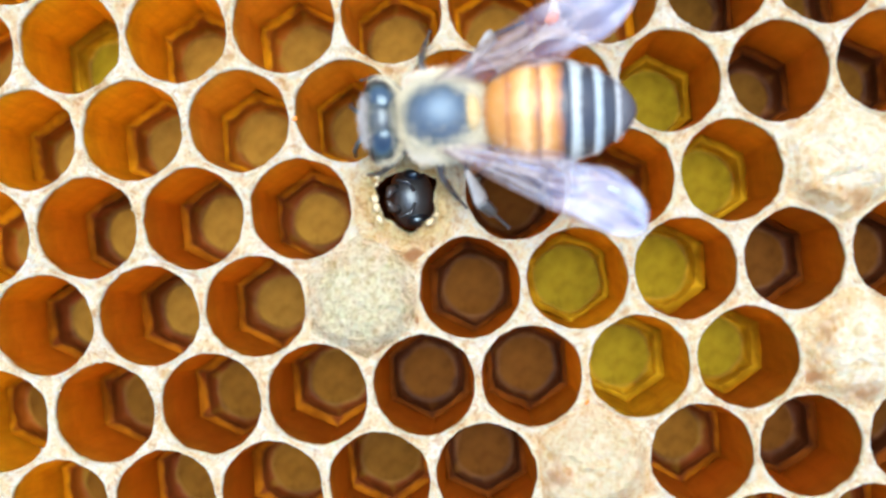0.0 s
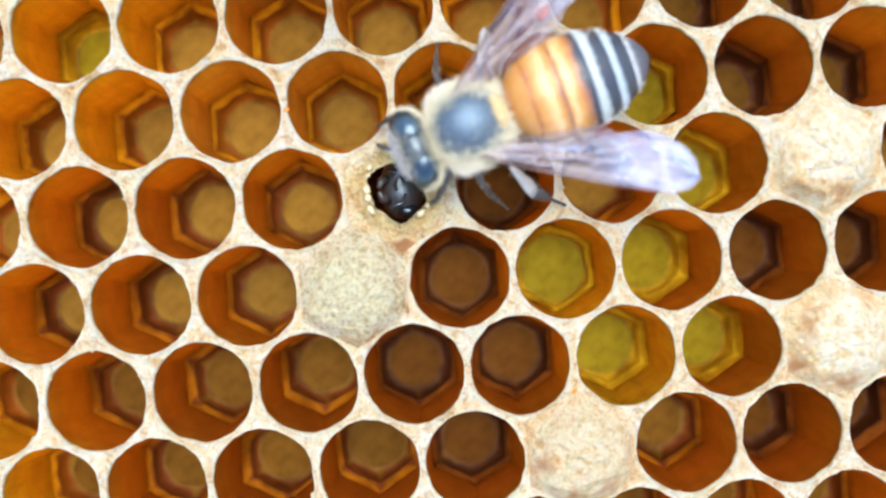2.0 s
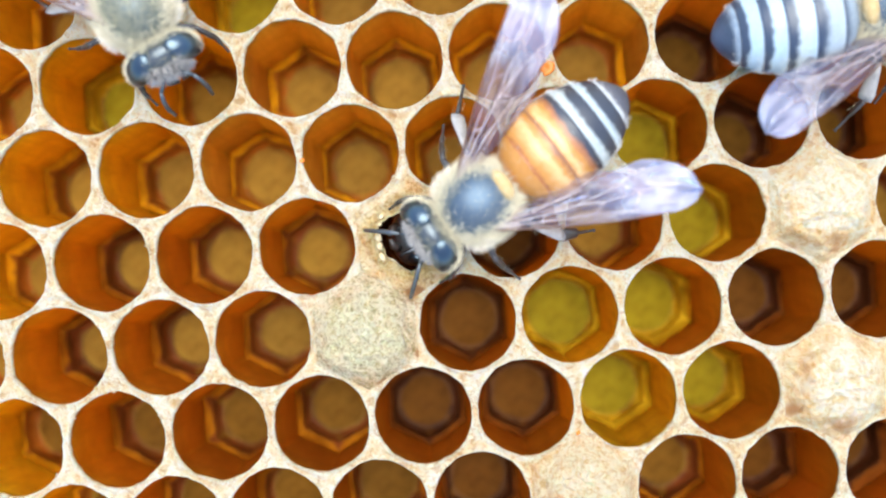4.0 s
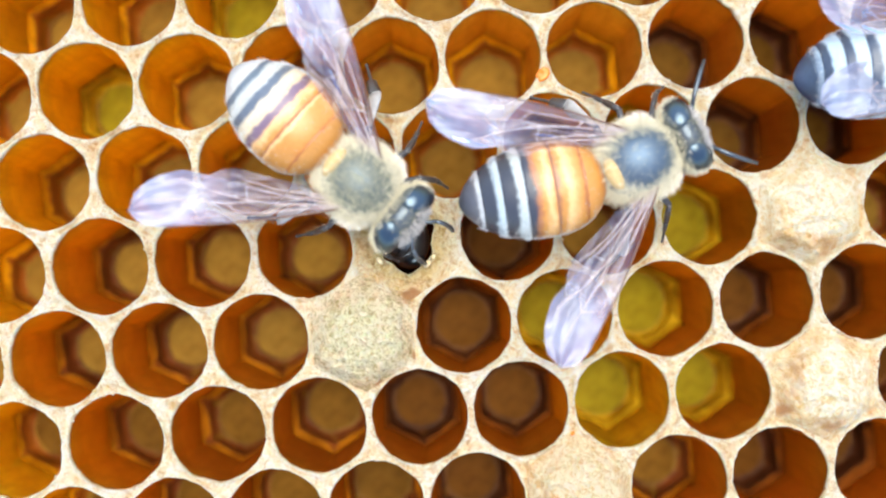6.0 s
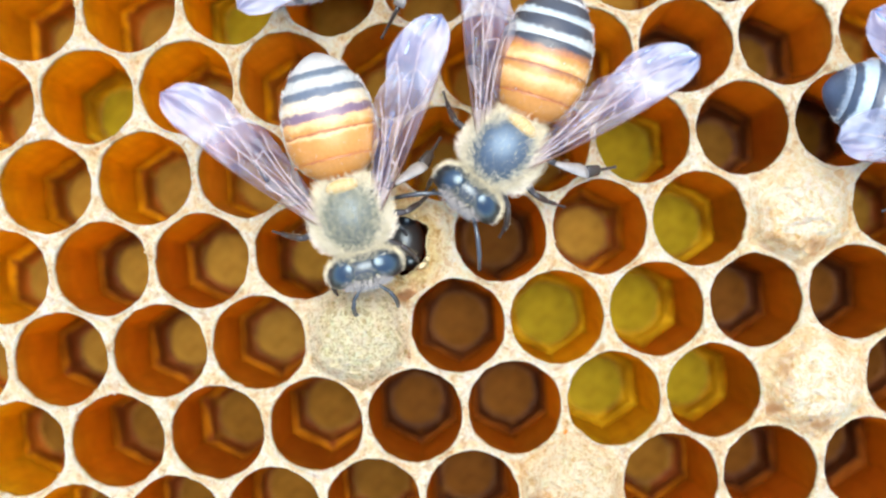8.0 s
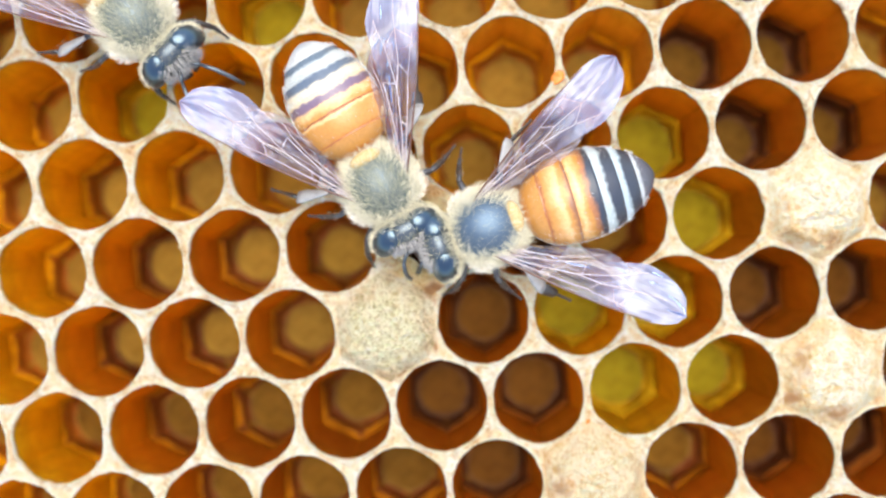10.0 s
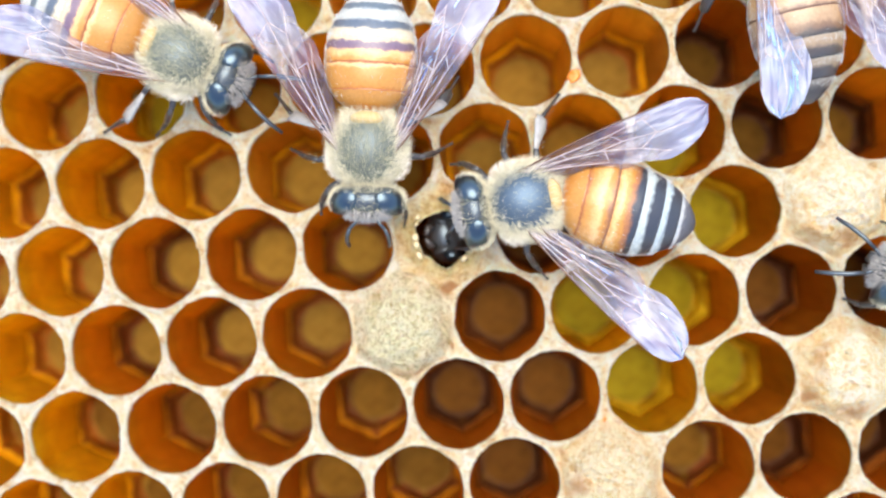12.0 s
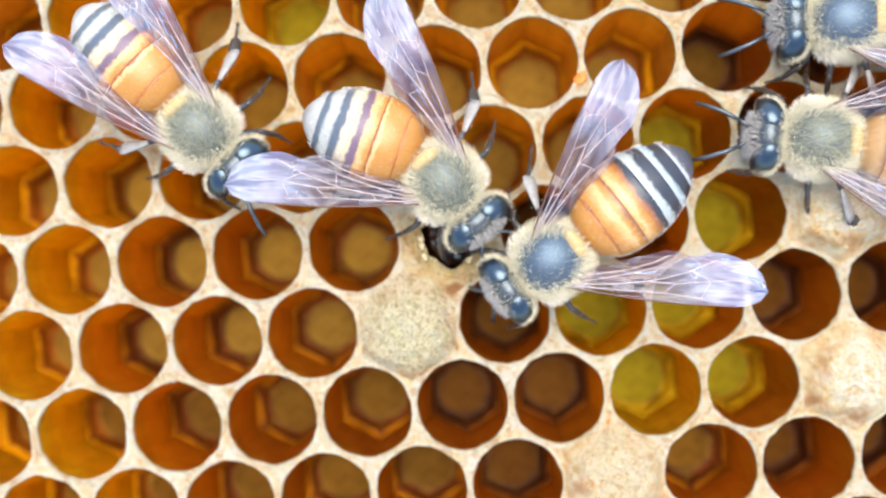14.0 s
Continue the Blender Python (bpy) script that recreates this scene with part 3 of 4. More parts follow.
for _ in range(150):
    i, r = crumbs.randint(-7, 6), crumbs.randint(-4, 3)
    if (i, r) in CAPPED or (i, r) == TORN_CELL:
        continue
    c, a = lattice(i, r), crumbs.uniform(0, 6.283)
    x, y = c.x + 2.55 * math.cos(a), c.y + 2.55 * math.sin(a)
    part("wax_crumb", mesh_of("wax_crumb", *lump(crumbs, crumbs.uniform(0.05, 0.14)), TORN if crumbs.random() < 0.6 else CAP), comb, "",
         pose(x * MM, y * MM, (top_height(x, y) + 0.12) * MM, 0, 0, crumbs.uniform(0, 360)))
SPOT = plain("orange_propolis", (0.72, 0.22, 0.03), 0.35, 0.4, 0.7)


def build_spot(x0, y0, rx, ry, turn):
    """A thin irregular patch that follows the wax surface."""
    n, rings = 20, []
    for k in range(4):
        ring = []
        for j in range(n):
            a = 2 * math.pi * j / n
            w = 1 + 0.35 * uneven(x0 + math.cos(a), y0 + math.sin(a), 0.8, 91.0)
            f = (1.0, 0.8, 0.45, 0.1)[k] * w
            ca, sa2 = math.cos(a) * rx * f, math.sin(a) * ry * f
            x, y = ca * math.cos(turn) - sa2 * math.sin(turn), ca * math.sin(turn) + sa2 * math.cos(turn)
            z = top_height(x0 + x, y0 + y) + (0.10, 0.20, 0.21, 0.21)[k]
            ring.append((x, y, z))
        rings.append(ring)
    v, f = loft(rings, False)
    f.append(tuple(range(3 * n, 4 * n)))
    return v, f


for x0, y0, rx, ry, turn, material in [(5.15, 12.65, 0.42, 0.34, 0.9, SPOT), (-7.8, 9.0, 0.14, 0.12, 0.2, SPOT), (5.2, -6.1, 0.15, 0.10, 0.8, SPOT)]:
    part("propolis_spot", mesh_of("propolis_spot", *build_spot(x0, y0, rx, ry, turn), material), comb, "", Matrix.Translation(Vector((x0, y0, 0)) * MM))

# the middle sheet of the comb and the board that it lies on
def slab(name, x0, x1, y0, y1, z0, z1, material):
    v = [(x, y, z) for z in (z0, z1) for y in (y0, y1) for x in (x0, x1)]
    f = [(0, 2, 3, 1), (4, 5, 7, 6), (0, 1, 5, 4), (2, 6, 7, 3), (0, 4, 6, 2), (1, 3, 7, 5)]
    return mesh_of(name, v, f, material, smooth=False)


part("middle_sheet", slab("middle_sheet", -41, 39, -22, 32, -10.6, -9.0, WALL["amber"]), comb)
WOOD = plain("board_wood", (0.36, 0.24, 0.13), 0.6, 6.0)
ground = tagged(new("ground", slab("ground", -150, 150, -120, 130, -30, -10.6, WOOD)), "weathered wooden board under the comb", "board", kind="structure")


# ---- the bees ----
def seeds_on(centre, radii, count, rng, keep):
    out = []
    while len(out) < count:
        v = Vector((rng.gauss(0, 1), rng.gauss(0, 1), rng.gauss(0, 1))).normalized()
        if keep(v):
            p = Vector((centre[0] + radii[0] * v.x, centre[1] + radii[1] * v.y, centre[2] + radii[2] * v.z))
            nrm = Vector((v.x / radii[0], v.y / radii[1], v.z / radii[2]))
            out.append((p, nrm))
    return out


EDGES = [0.0, 1.05, 2.55, 3.95, 5.05, 6.05, 7.2]
WAIST = Vector((-1.9, 0, 2.9))


def abdomen_at(u):
    """Half-width, half-height and middle height at u behind the waist: an egg, blunt at the rear."""
    f = (2.9 - u) / 3.08 if u < 2.9 else (u - 2.9) / 4.36
    full = max(0.002, 1 - min(1.0, abs(f)) ** (2.6 if u < 2.9 else 2.1)) ** (0.56 if u < 2.9 else 0.62)
    return 2.36 * full, 1.97 * full, -0.012 * u * u - 0.05


def abdomen_ring(u, grow, stretch, n=36):
    w, h, zc = abdomen_at(u)
    return [(-u * stretch, (w + grow) * math.cos(2 * math.pi * j / n), zc + (h + grow) * math.sin(2 * math.pi * j / n)) for j in range(n)]


def tergite(k, stretch):
    u0, u1 = EDGES[k], EDGES[k + 1]
    rings, s = [], []
    steps = 10
    for j in range(steps + 1):
        f = j / steps
        rings.append(abdomen_ring(u0 + (u1 - u0 + (0.08 if k < 5 else 0.0)) * f, 0.002 + (0.016 * f if k < 5 else 0.0), stretch))
        s += [f - 0.14 * math.cos(2 * math.pi * q / 36) ** 2 * (0.3 < f < 1) for q in range(36)]
    rings.append(abdomen_ring(u1 + (0.085 if k < 5 else 0.04), -0.012, stretch))
    s += [1.0] * 36
    v, f = loft(rings, False)
    if k == 5:
        f.append(tuple(range((len(rings) - 1) * 36, len(rings) * 36)))
    return v, f, s


def wing_shape(length, width, sign, hind=False):
    """A thin wing along +x; the straight edge leads, sign gives the side of the trailing edge."""
    nx, ny = 30, 16
    top = []
    for a in range(nx + 1):
        f = a / nx
        peak = 0.72
        lead = 0.08 * math.sin(math.pi * f) * width - 0.34 * width * (1 - math.sqrt(max(0.0, 1 - max(0.0, (f - 0.82) / 0.18) ** 2)))
        if f < peak:
            trail = width * (0.12 + 0.88 * (f / peak) ** (0.85 if hind else 1.15))
        else:
            trail = width * (0.34 + 0.66 * math.sqrt(max(0.0, 1 - ((f - peak) / (1 - peak)) ** 2)))
        for b in range(ny + 1):
            g = b / ny
            y = sign * (lead - (lead + trail) * g)
            z = 0.035 * math.sin(g * 15 + f * 7) * (0.4 + f) + 0.05 * math.sin(g * 7 - f * 9) + 0.12 * noise.noise((f * 7, g * 3.5, 3.0)) + 0.25 * math.sin(math.pi * f) * (1 - g) - 0.22 * g * f
            top.append((length * f, y, z))
    faces = []
    for a in range(nx):
        for b in range(ny):
            o = a * (ny + 1) + b
            faces.append((o, o + 1, o + ny + 2, o + ny + 1))
    def at(f, g):
        a, b = min(nx - 1e-6, f * nx), min(ny - 1e-6, g * ny)
        ia, ib = int(a), int(b)
        fa, fb = a - ia, b - ib
        q = lambda m, n2: Vector(top[m * (ny + 1) + n2])
        return q(ia, ib).lerp(q(ia + 1, ib), fa).lerp(q(ia, ib + 1).lerp(q(ia + 1, ib + 1), fa), fb)
    return top, faces, at


VEIN_PATHS = [
    [(0.0, 0.0), (0.3, 0.0), (0.6, 0.0), (0.85, 0.02)],
    [(0.0, 0.3), (0.25, 0.25), (0.5, 0.22), (0.7, 0.12)],
    [(0.0, 0.5), (0.2, 0.5), (0.42, 0.55), (0.62, 0.7), (0.75, 0.86)],
    [(0.0, 0.75), (0.25, 0.85), (0.45, 0.93)],
    [(0.42, 0.55), (0.55, 0.45), (0.72, 0.45), (0.88, 0.55)],
    [(0.5, 0.22), (0.55, 0.45)], [(0.68, 0.13), (0.72, 0.45)], [(0.62, 0.7), (0.72, 0.45)],
    [(0.25, 0.25), (0.27, 0.52)], [(0.45, 0.57), (0.45, 0.92)],
]


def wing(name, length, width, sign, parent, at, hind=False):
    v, f, place = wing_shape(length, width, sign, hind)
    ob = part(name, mesh_of(name, v, f, WING), parent, "translucent veined wing with its sky reflection painted lilac-grey", at)
    paths = VEIN_PATHS if not hind else VEIN_PATHS[:3]
    pieces = []
    for path in paths:
        pts = []
        for (f0, g0), (f1, g1) in zip(path, path[1:]):
            for k in range(6):
                pts.append(place(f0 + (f1 - f0) * k / 6, g0 + (g1 - g0) * k / 6) + Vector((0, 0, 0.01)))
        pts.append(place(*path[-1]))
        thin = [(0.060 if path is paths[0] else 0.032) * (1 - 0.6 * p.x / length) for p in pts]
        pieces.append(tube(pts, thin, 5))
    part("leading_vein", mesh_of("leading_vein", *pieces[0], STRONG_VEIN), ob, "dark brown front vein")
    part("venation", mesh_of("venation", *joined(pieces[1:]), VEIN), ob, "veins painted pale with their glint")
    return ob


def leg_pieces(hip, knee, ankle, toe, hind):
    femur = tube([hip, hip.lerp(knee, 0.4) + Vector((0, 0, 0.1)), knee], [0.20, 0.26, 0.15], 8)
    tibia = tube([knee, knee.lerp(ankle, 0.35), knee.lerp(ankle, 0.8), ankle], [(0.13, 0.12), (0.27, 0.14), (0.44, 0.16), (0.38, 0.15)] if hind else [(0.14, 0.12), (0.18, 0.15), (0.17, 0.15), (0.13, 0.12)], 10)
    d = toe - ankle
    tarsus = tube([ankle, ankle + d * 0.05, ankle + d * 0.42, ankle + d * 0.47, ankle + d * 0.75, ankle + d * 0.95, toe],
                  [(0.30, 0.12), (0.34, 0.13), (0.26, 0.11), 0.09, 0.08, 0.07, 0.11] if hind else [0.11, 0.13, 0.11, 0.07, 0.07, 0.06, 0.09], 8)
    return femur, tibia, tarsus


def bristles(a, b, width, count, rng, length):
    """Seeds for the hair along a leg's joint."""
    out = []
    d = (b - a).normalized()
    side = d.cross(Vector((0, 0, 1))).normalized()
    for _ in range(count):
        g = rng.choice((-1, 1))
        out.append((a.lerp(b, rng.uniform(0.05, 1.0)) + side * g * width * rng.uniform(0.4, 0.9), side * g + Vector((0, 0, rng.uniform(-0.3, 0.8))) + d * 0.5))
    return strands(out, rng, length, 0.008, 0.0)


LEGS = [  # hip, knee, ankle, toe of the left side; the first pair, the second, the third
    (Vector((1.3, 0.7, 1.9)), Vector((2.3, 1.9, 2.1)), Vector((3.1, 2.3, 0.9)), Vector((3.8, 2.3, 0.05))),
    (Vector((0.2, 0.9, 1.7)), Vector((0.5, 2.7, 2.3)), Vector((0.2, 3.5, 1.0)), Vector((-0.3, 4.4, 0.05))),
    (Vector((-0.9, 0.8, 1.7)), Vector((-1.3, 2.5, 2.6)), Vector((-2.2, 4.0, 1.5)), Vector((-3.6, 5.0, 0.05))),
]


def build_bee(bald_top, tergites, stretch, span, feeling=True):
    rng = random.Random(11)
    bee = tagged(new("honey_bee"), "worker honey bee with orange and black banded abdomen", "bee", "bees on the comb")
    # thorax
    tc, tr = (0.0, 0.0, 2.85), (1.95, 1.85, 1.65)
    thorax = part("thorax", mesh_of("thorax", *blob(tc, tr, 28, 18), THORAX if bald_top else DUSTY_THORAX), bee, "bald dark thorax ringed with pale fur" if bald_top else "dark thorax under grey fuzz")
    bald = lambda v: v.z > 0.35 and (v.x - 0.05) ** 2 / 0.52 + v.y ** 2 / 0.46 < 1 + rng.gauss(0, 0.30)
    seeds = seeds_on(tc, tr, 8500, rng, lambda v: v.z > -0.5 and not bald(v) and not (v.x < -0.62 and abs(v.y) < 0.40 and v.z > 0.2 and rng.random() < 0.45))
    part("fur", mesh_of("fur", *strands(seeds, rng, 0.60, 0.0075, 0.25), HAIR, False), thorax, "pale yellow-grey fur")
    sparse = seeds_on(tc, tr, 200 if bald_top else 1700, rng, bald)
    part("fuzz", mesh_of("fuzz", *strands(sparse, rng, 0.30, 0.008, 0.9), DULL_HAIR, False), thorax)
    part("scutellum", mesh_of("scutellum", *blob((-1.46, 0, 3.84), (0.42, 0.86, 0.42), 16, 10), TAN), thorax, "tan plate behind the thorax")
    tufts = []
    for side in (1, -1):
        tufts += seeds_on((0.75, side * 1.45, 2.9), (0.75, 0.55, 0.75), 700, rng, lambda v: v.z > -0.2)
    part("side_tuft", mesh_of("side_tuft", *strands(tufts, rng, 0.42, 0.011, 0.3), WHITE_HAIR, False), thorax, "whitish tufts before the wings")
    # abdomen, turning at the waist
    core, cf = loft([abdomen_ring(u, -0.16, stretch, 24) for u in (-0.1, 0.4, 1.2, 2.5, 4.0, 5.5, 6.8)])
    abdomen = part("abdomen", mesh_of("abdomen", core, cf, CHITIN), bee, "", Matrix.Translation(WAIST * MM))
    for k in range(6):
        v, f, s = tergite(k, stretch)
        part("tergite", mesh_of("tergite", v, f, tergites[k], True, s), abdomen, "slate-blue plate" if tergites is DARK_PLATES else "dull brown-grey plate" if tergites is DUSTY_PLATES else "orange plate with a dark edge" if k < 3 else "dark plate with a pale band")
    hs = []
    for k, count in ((0, 50), (1, 20), (2, 20), (3, 380), (4, 320), (5, 160)):
        for _ in range(count):
            f = rng.uniform(0.0, 0.34) if k > 2 else rng.uniform(0.0, 1.0)
            u = EDGES[k] + (EDGES[k + 1] - EDGES[k]) * f
            a = rng.uniform(-0.25, math.pi + 0.25)
            w, h, zc = abdomen_at(u)
            hs.append(((-u * stretch, (w + 0.03) * math.cos(a), zc + (h + 0.03) * math.sin(a)), (0, math.cos(a) / w, math.sin(a) / h)))
    for _ in range(1300):
        u = rng.uniform(0.1, 5.5)
        a = rng.choice((0.0, math.pi)) + rng.gauss(0, 0.34)
        w, h, zc = abdomen_at(u)
        hs.append(((-u * stretch, (w + 0.03) * math.cos(a), zc + (h + 0.03) * math.sin(a)), (0, math.cos(a) / w, math.sin(a) / h)))
    part("short_hair", mesh_of("short_hair", *strands(hs, rng, 0.13, 0.008, 1.6), FROST_HAIR, False), abdomen)
    # head
    hc = Vector((2.70, 0, 2.45))
    def flat(v):
        return Vector((v.x * (1 - 0.25 * abs(v.y)), v.y, v.z * (0.9 + 0.1 * (1 - abs(v.y)))))
    head = part("head", mesh_of("head", *blob((0, 0, 0), (0.92, 1.66, 1.35), 24, 16, flat), CHITIN), bee, "black head with grey facial hair", Matrix.Translation(hc * MM) @ Matrix.Diagonal((1.06, 1.08, 1.06, 1)))
    for side in (1, -1):
        def kidney(v):
            return Vector((v.x * (1.0 + 0.16 * v.z), v.y * (1 - 0.22 * v.z * v.z), v.z))
        ev, ef = blob((0, 0, 0), (0.68, 0.60, 1.06), 24, 16, kidney)
        turn = pose(0.08 * MM, side * 1.10 * MM, 0.46 * MM, side * 42, -8, side * -14)
        part("eye", mesh_of("eye", ev, ef, EYE), head, "glossy black compound eye", turn)
        knee = Vector((1.40, side * 0.85, 0.15))
        pts = [Vector((0.75, side * 0.25, 0.10)), Vector((1.08, side * 0.55, 0.18)), knee]
        if feeling:   # held straight out in front
            knee = Vector((1.35, side * 0.62, 0.30))
            pts = [Vector((0.75, side * 0.25, 0.10)), Vector((1.05, side * 0.42, 0.25)), knee]
        tip = [knee, Vector((2.05, side * 0.95, 0.20)), Vector((2.8, side * 1.22, -0.05)), Vector((3.45, side * 1.40, -0.45))] if feeling else [knee, Vector((1.75, side * 1.0, -0.25)), Vector((2.1, side * 1.05, -0.80)), Vector((2.3, side * 1.0, -1.4))]
        part("antenna", mesh_of("antenna", *joined([tube(pts, [0.09, 0.08, 0.10], 7), tube(tip, [0.09, 0.115, 0.115, 0.09], 7)]), CHITIN), head)
        jaw = tube([Vector((0.55, side * 0.45, -1.0)), Vector((0.85, side * 0.42, -1.3)), Vector((0.95, side * 0.12, -1.6))], [0.22, 0.24, 0.10], 7)
        part("mandible", mesh_of("mandible", *jaw, LEG), head)
    face = seeds_on((0, 0, 0), (0.92, 1.66, 1.35), 1700, rng, lambda v: v.x > 0.30 and -0.8 < v.z < 0.82 and abs(v.y) < 0.66)
    part("face_hair", mesh_of("face_hair", *strands(face, rng, 0.30, 0.010, 0.4, (0.3, 0, -0.3)), GREY_HAIR, False), head, "grey facial hair")
    fringe = seeds_on((0, 0, 0), (0.96, 1.72, 1.38), 2300, rng, lambda v: (v.x < -0.30 and v.z > -0.3) or (abs(v.y) > 0.90 and v.z > -0.2))
    part("eye_fringe", mesh_of("eye_fringe", *strands(fringe, rng, 0.34, 0.010, 0.3, (0.1, 0, 0.4)), HAIR, False), head, "pale fringe behind the eyes")
    crown = seeds_on((0, 0, 0), (0.92, 1.66, 1.35), 220, rng, lambda v: v.z > 0.8 and abs(v.y) < 0.45)
    part("crown_hair", mesh_of("crown_hair", *strands(crown, rng, 0.30, 0.009, 0.5, (0.3, 0, 0.2)), DULL_HAIR, False), head)
    # legs
    for hip, knee, ankle, toe in LEGS:
        for side in (1, -1):
            m = lambda v: Vector((v.x, v.y * side, v.z))
            h = m(hip)
            hind = hip.x < -0.5
            fe, ti, ta = leg_pieces(Vector((0, 0, 0)), m(knee) - h, m(ankle) - h, m(toe) - h, hind)
            leg = part("leg", mesh_of("leg", *fe, LEG), bee, "", Matrix.Translation(h * MM))
            part("tibia", mesh_of("tibia", *ti, BASKET if hind else LEG), leg, "pollen basket with its sky sheen painted grey" if hind else "")
            part("tarsus", mesh_of("tarsus", *ta, LEG), leg)
            part("leg_hair", mesh_of("leg_hair", *joined([bristles(Vector((0, 0, 0)), m(knee) - h, 0.22, 12, rng, 0.16), bristles(m(knee) - h, m(ankle) - h, 0.36 if hind else 0.16, 34, rng, 0.17), bristles(m(ankle) - h, m(ankle).lerp(m(toe), 0.42) - h, 0.26 if hind else 0.11, 16, rng, 0.12)]), DULL_HAIR, False), leg)
    # wings
    for side in (1, -1):
        fw, hw = wing_rest(side, 146)
        wing("hindwing", 6.6 * span, 1.6, -side, bee, hw, True)
        wing("forewing", 10.2 * span, 2.55, -side, bee, fw)
    return bee


def wing_rest(side, angle):
    """The poses of a side's two wings on the bee, swung out by angle degrees from straight ahead."""
    fore = pose(0.3 * MM, side * 1.45 * MM, 3.75 * MM, 0, -8, side * angle)
    hind = pose(-0.35 * MM, side * 1.40 * MM, 3.60 * MM, 0, -6, side * (angle + 4))
    return fore, hind


shiny, pale, dusty, slate, furry = build_bee(True, ORANGE_PLATES, 1.0, 1.0), build_bee(False, PALE_PLATES, 0.91, 1.0, False), build_bee(False, DUSTY_PLATES, 1.0, 1.0), build_bee(True, DARK_PLATES, 0.96, 0.86), build_bee(False, PALE_PLATES, 1.0, 1.0)
BEES = [shiny, pale, furry, dusty, slate, copy_thing(dusty, Matrix())]
LABELS = [
    "worker honey bee with orange abdomen and dark bald thorax painted with a bluish sheen",
    "worker honey bee with pale banded abdomen at the torn cell",
    "worker honey bee with furry grey-green thorax on the comb",
    "worker honey bee with faded dusty bands walking on the comb",
    "worker honey bee with banded abdomen painted in blue-grey shade",
    "worker honey bee with pale grey fur at the comb's edge",
]
for b, label in zip(BEES, LABELS):
    tagged(b, label, "bee", "bees on the comb")

# the young bee in the torn cell
young = tagged(new("emerging_bee"), "young dark bee head and jaws inside a torn cell", "bee")
yc = lattice(*TORN_CELL)
young.location = ((yc.x + 0.1) * MM, (yc.y + 0.1) * MM, -1.9 * MM)
part("head", mesh_of("young_head", *blob((0, 0, 0), (1.15, 1.60, 1.25), 22, 14), CHITIN), young)
for side in (1, -1):
    part("eye", mesh_of("young_eye", *blob((0.25, side * 1.15, 0.45), (0.62, 0.42, 0.75), 16, 10), EYE), young)
    part("mandible", mesh_of("young_jaw", *tube([Vector((-0.7, side * 0.55, 0.9)), Vector((-0.95, side * 0.45, 1.35)), Vector((-1.1, side * 0.08, 1.55))], [0.22, 0.24, 0.10], 8), LEG), young)
    part("antenna", mesh_of("young_antenna", *tube([Vector((0.2, side * 0.3, 1.15)), Vector((0.0, side * 0.75, 1.4)), Vector((-0.6, side * 0.95, 1.35))], [0.09, 0.10, 0.08], 7), CHITIN), young)

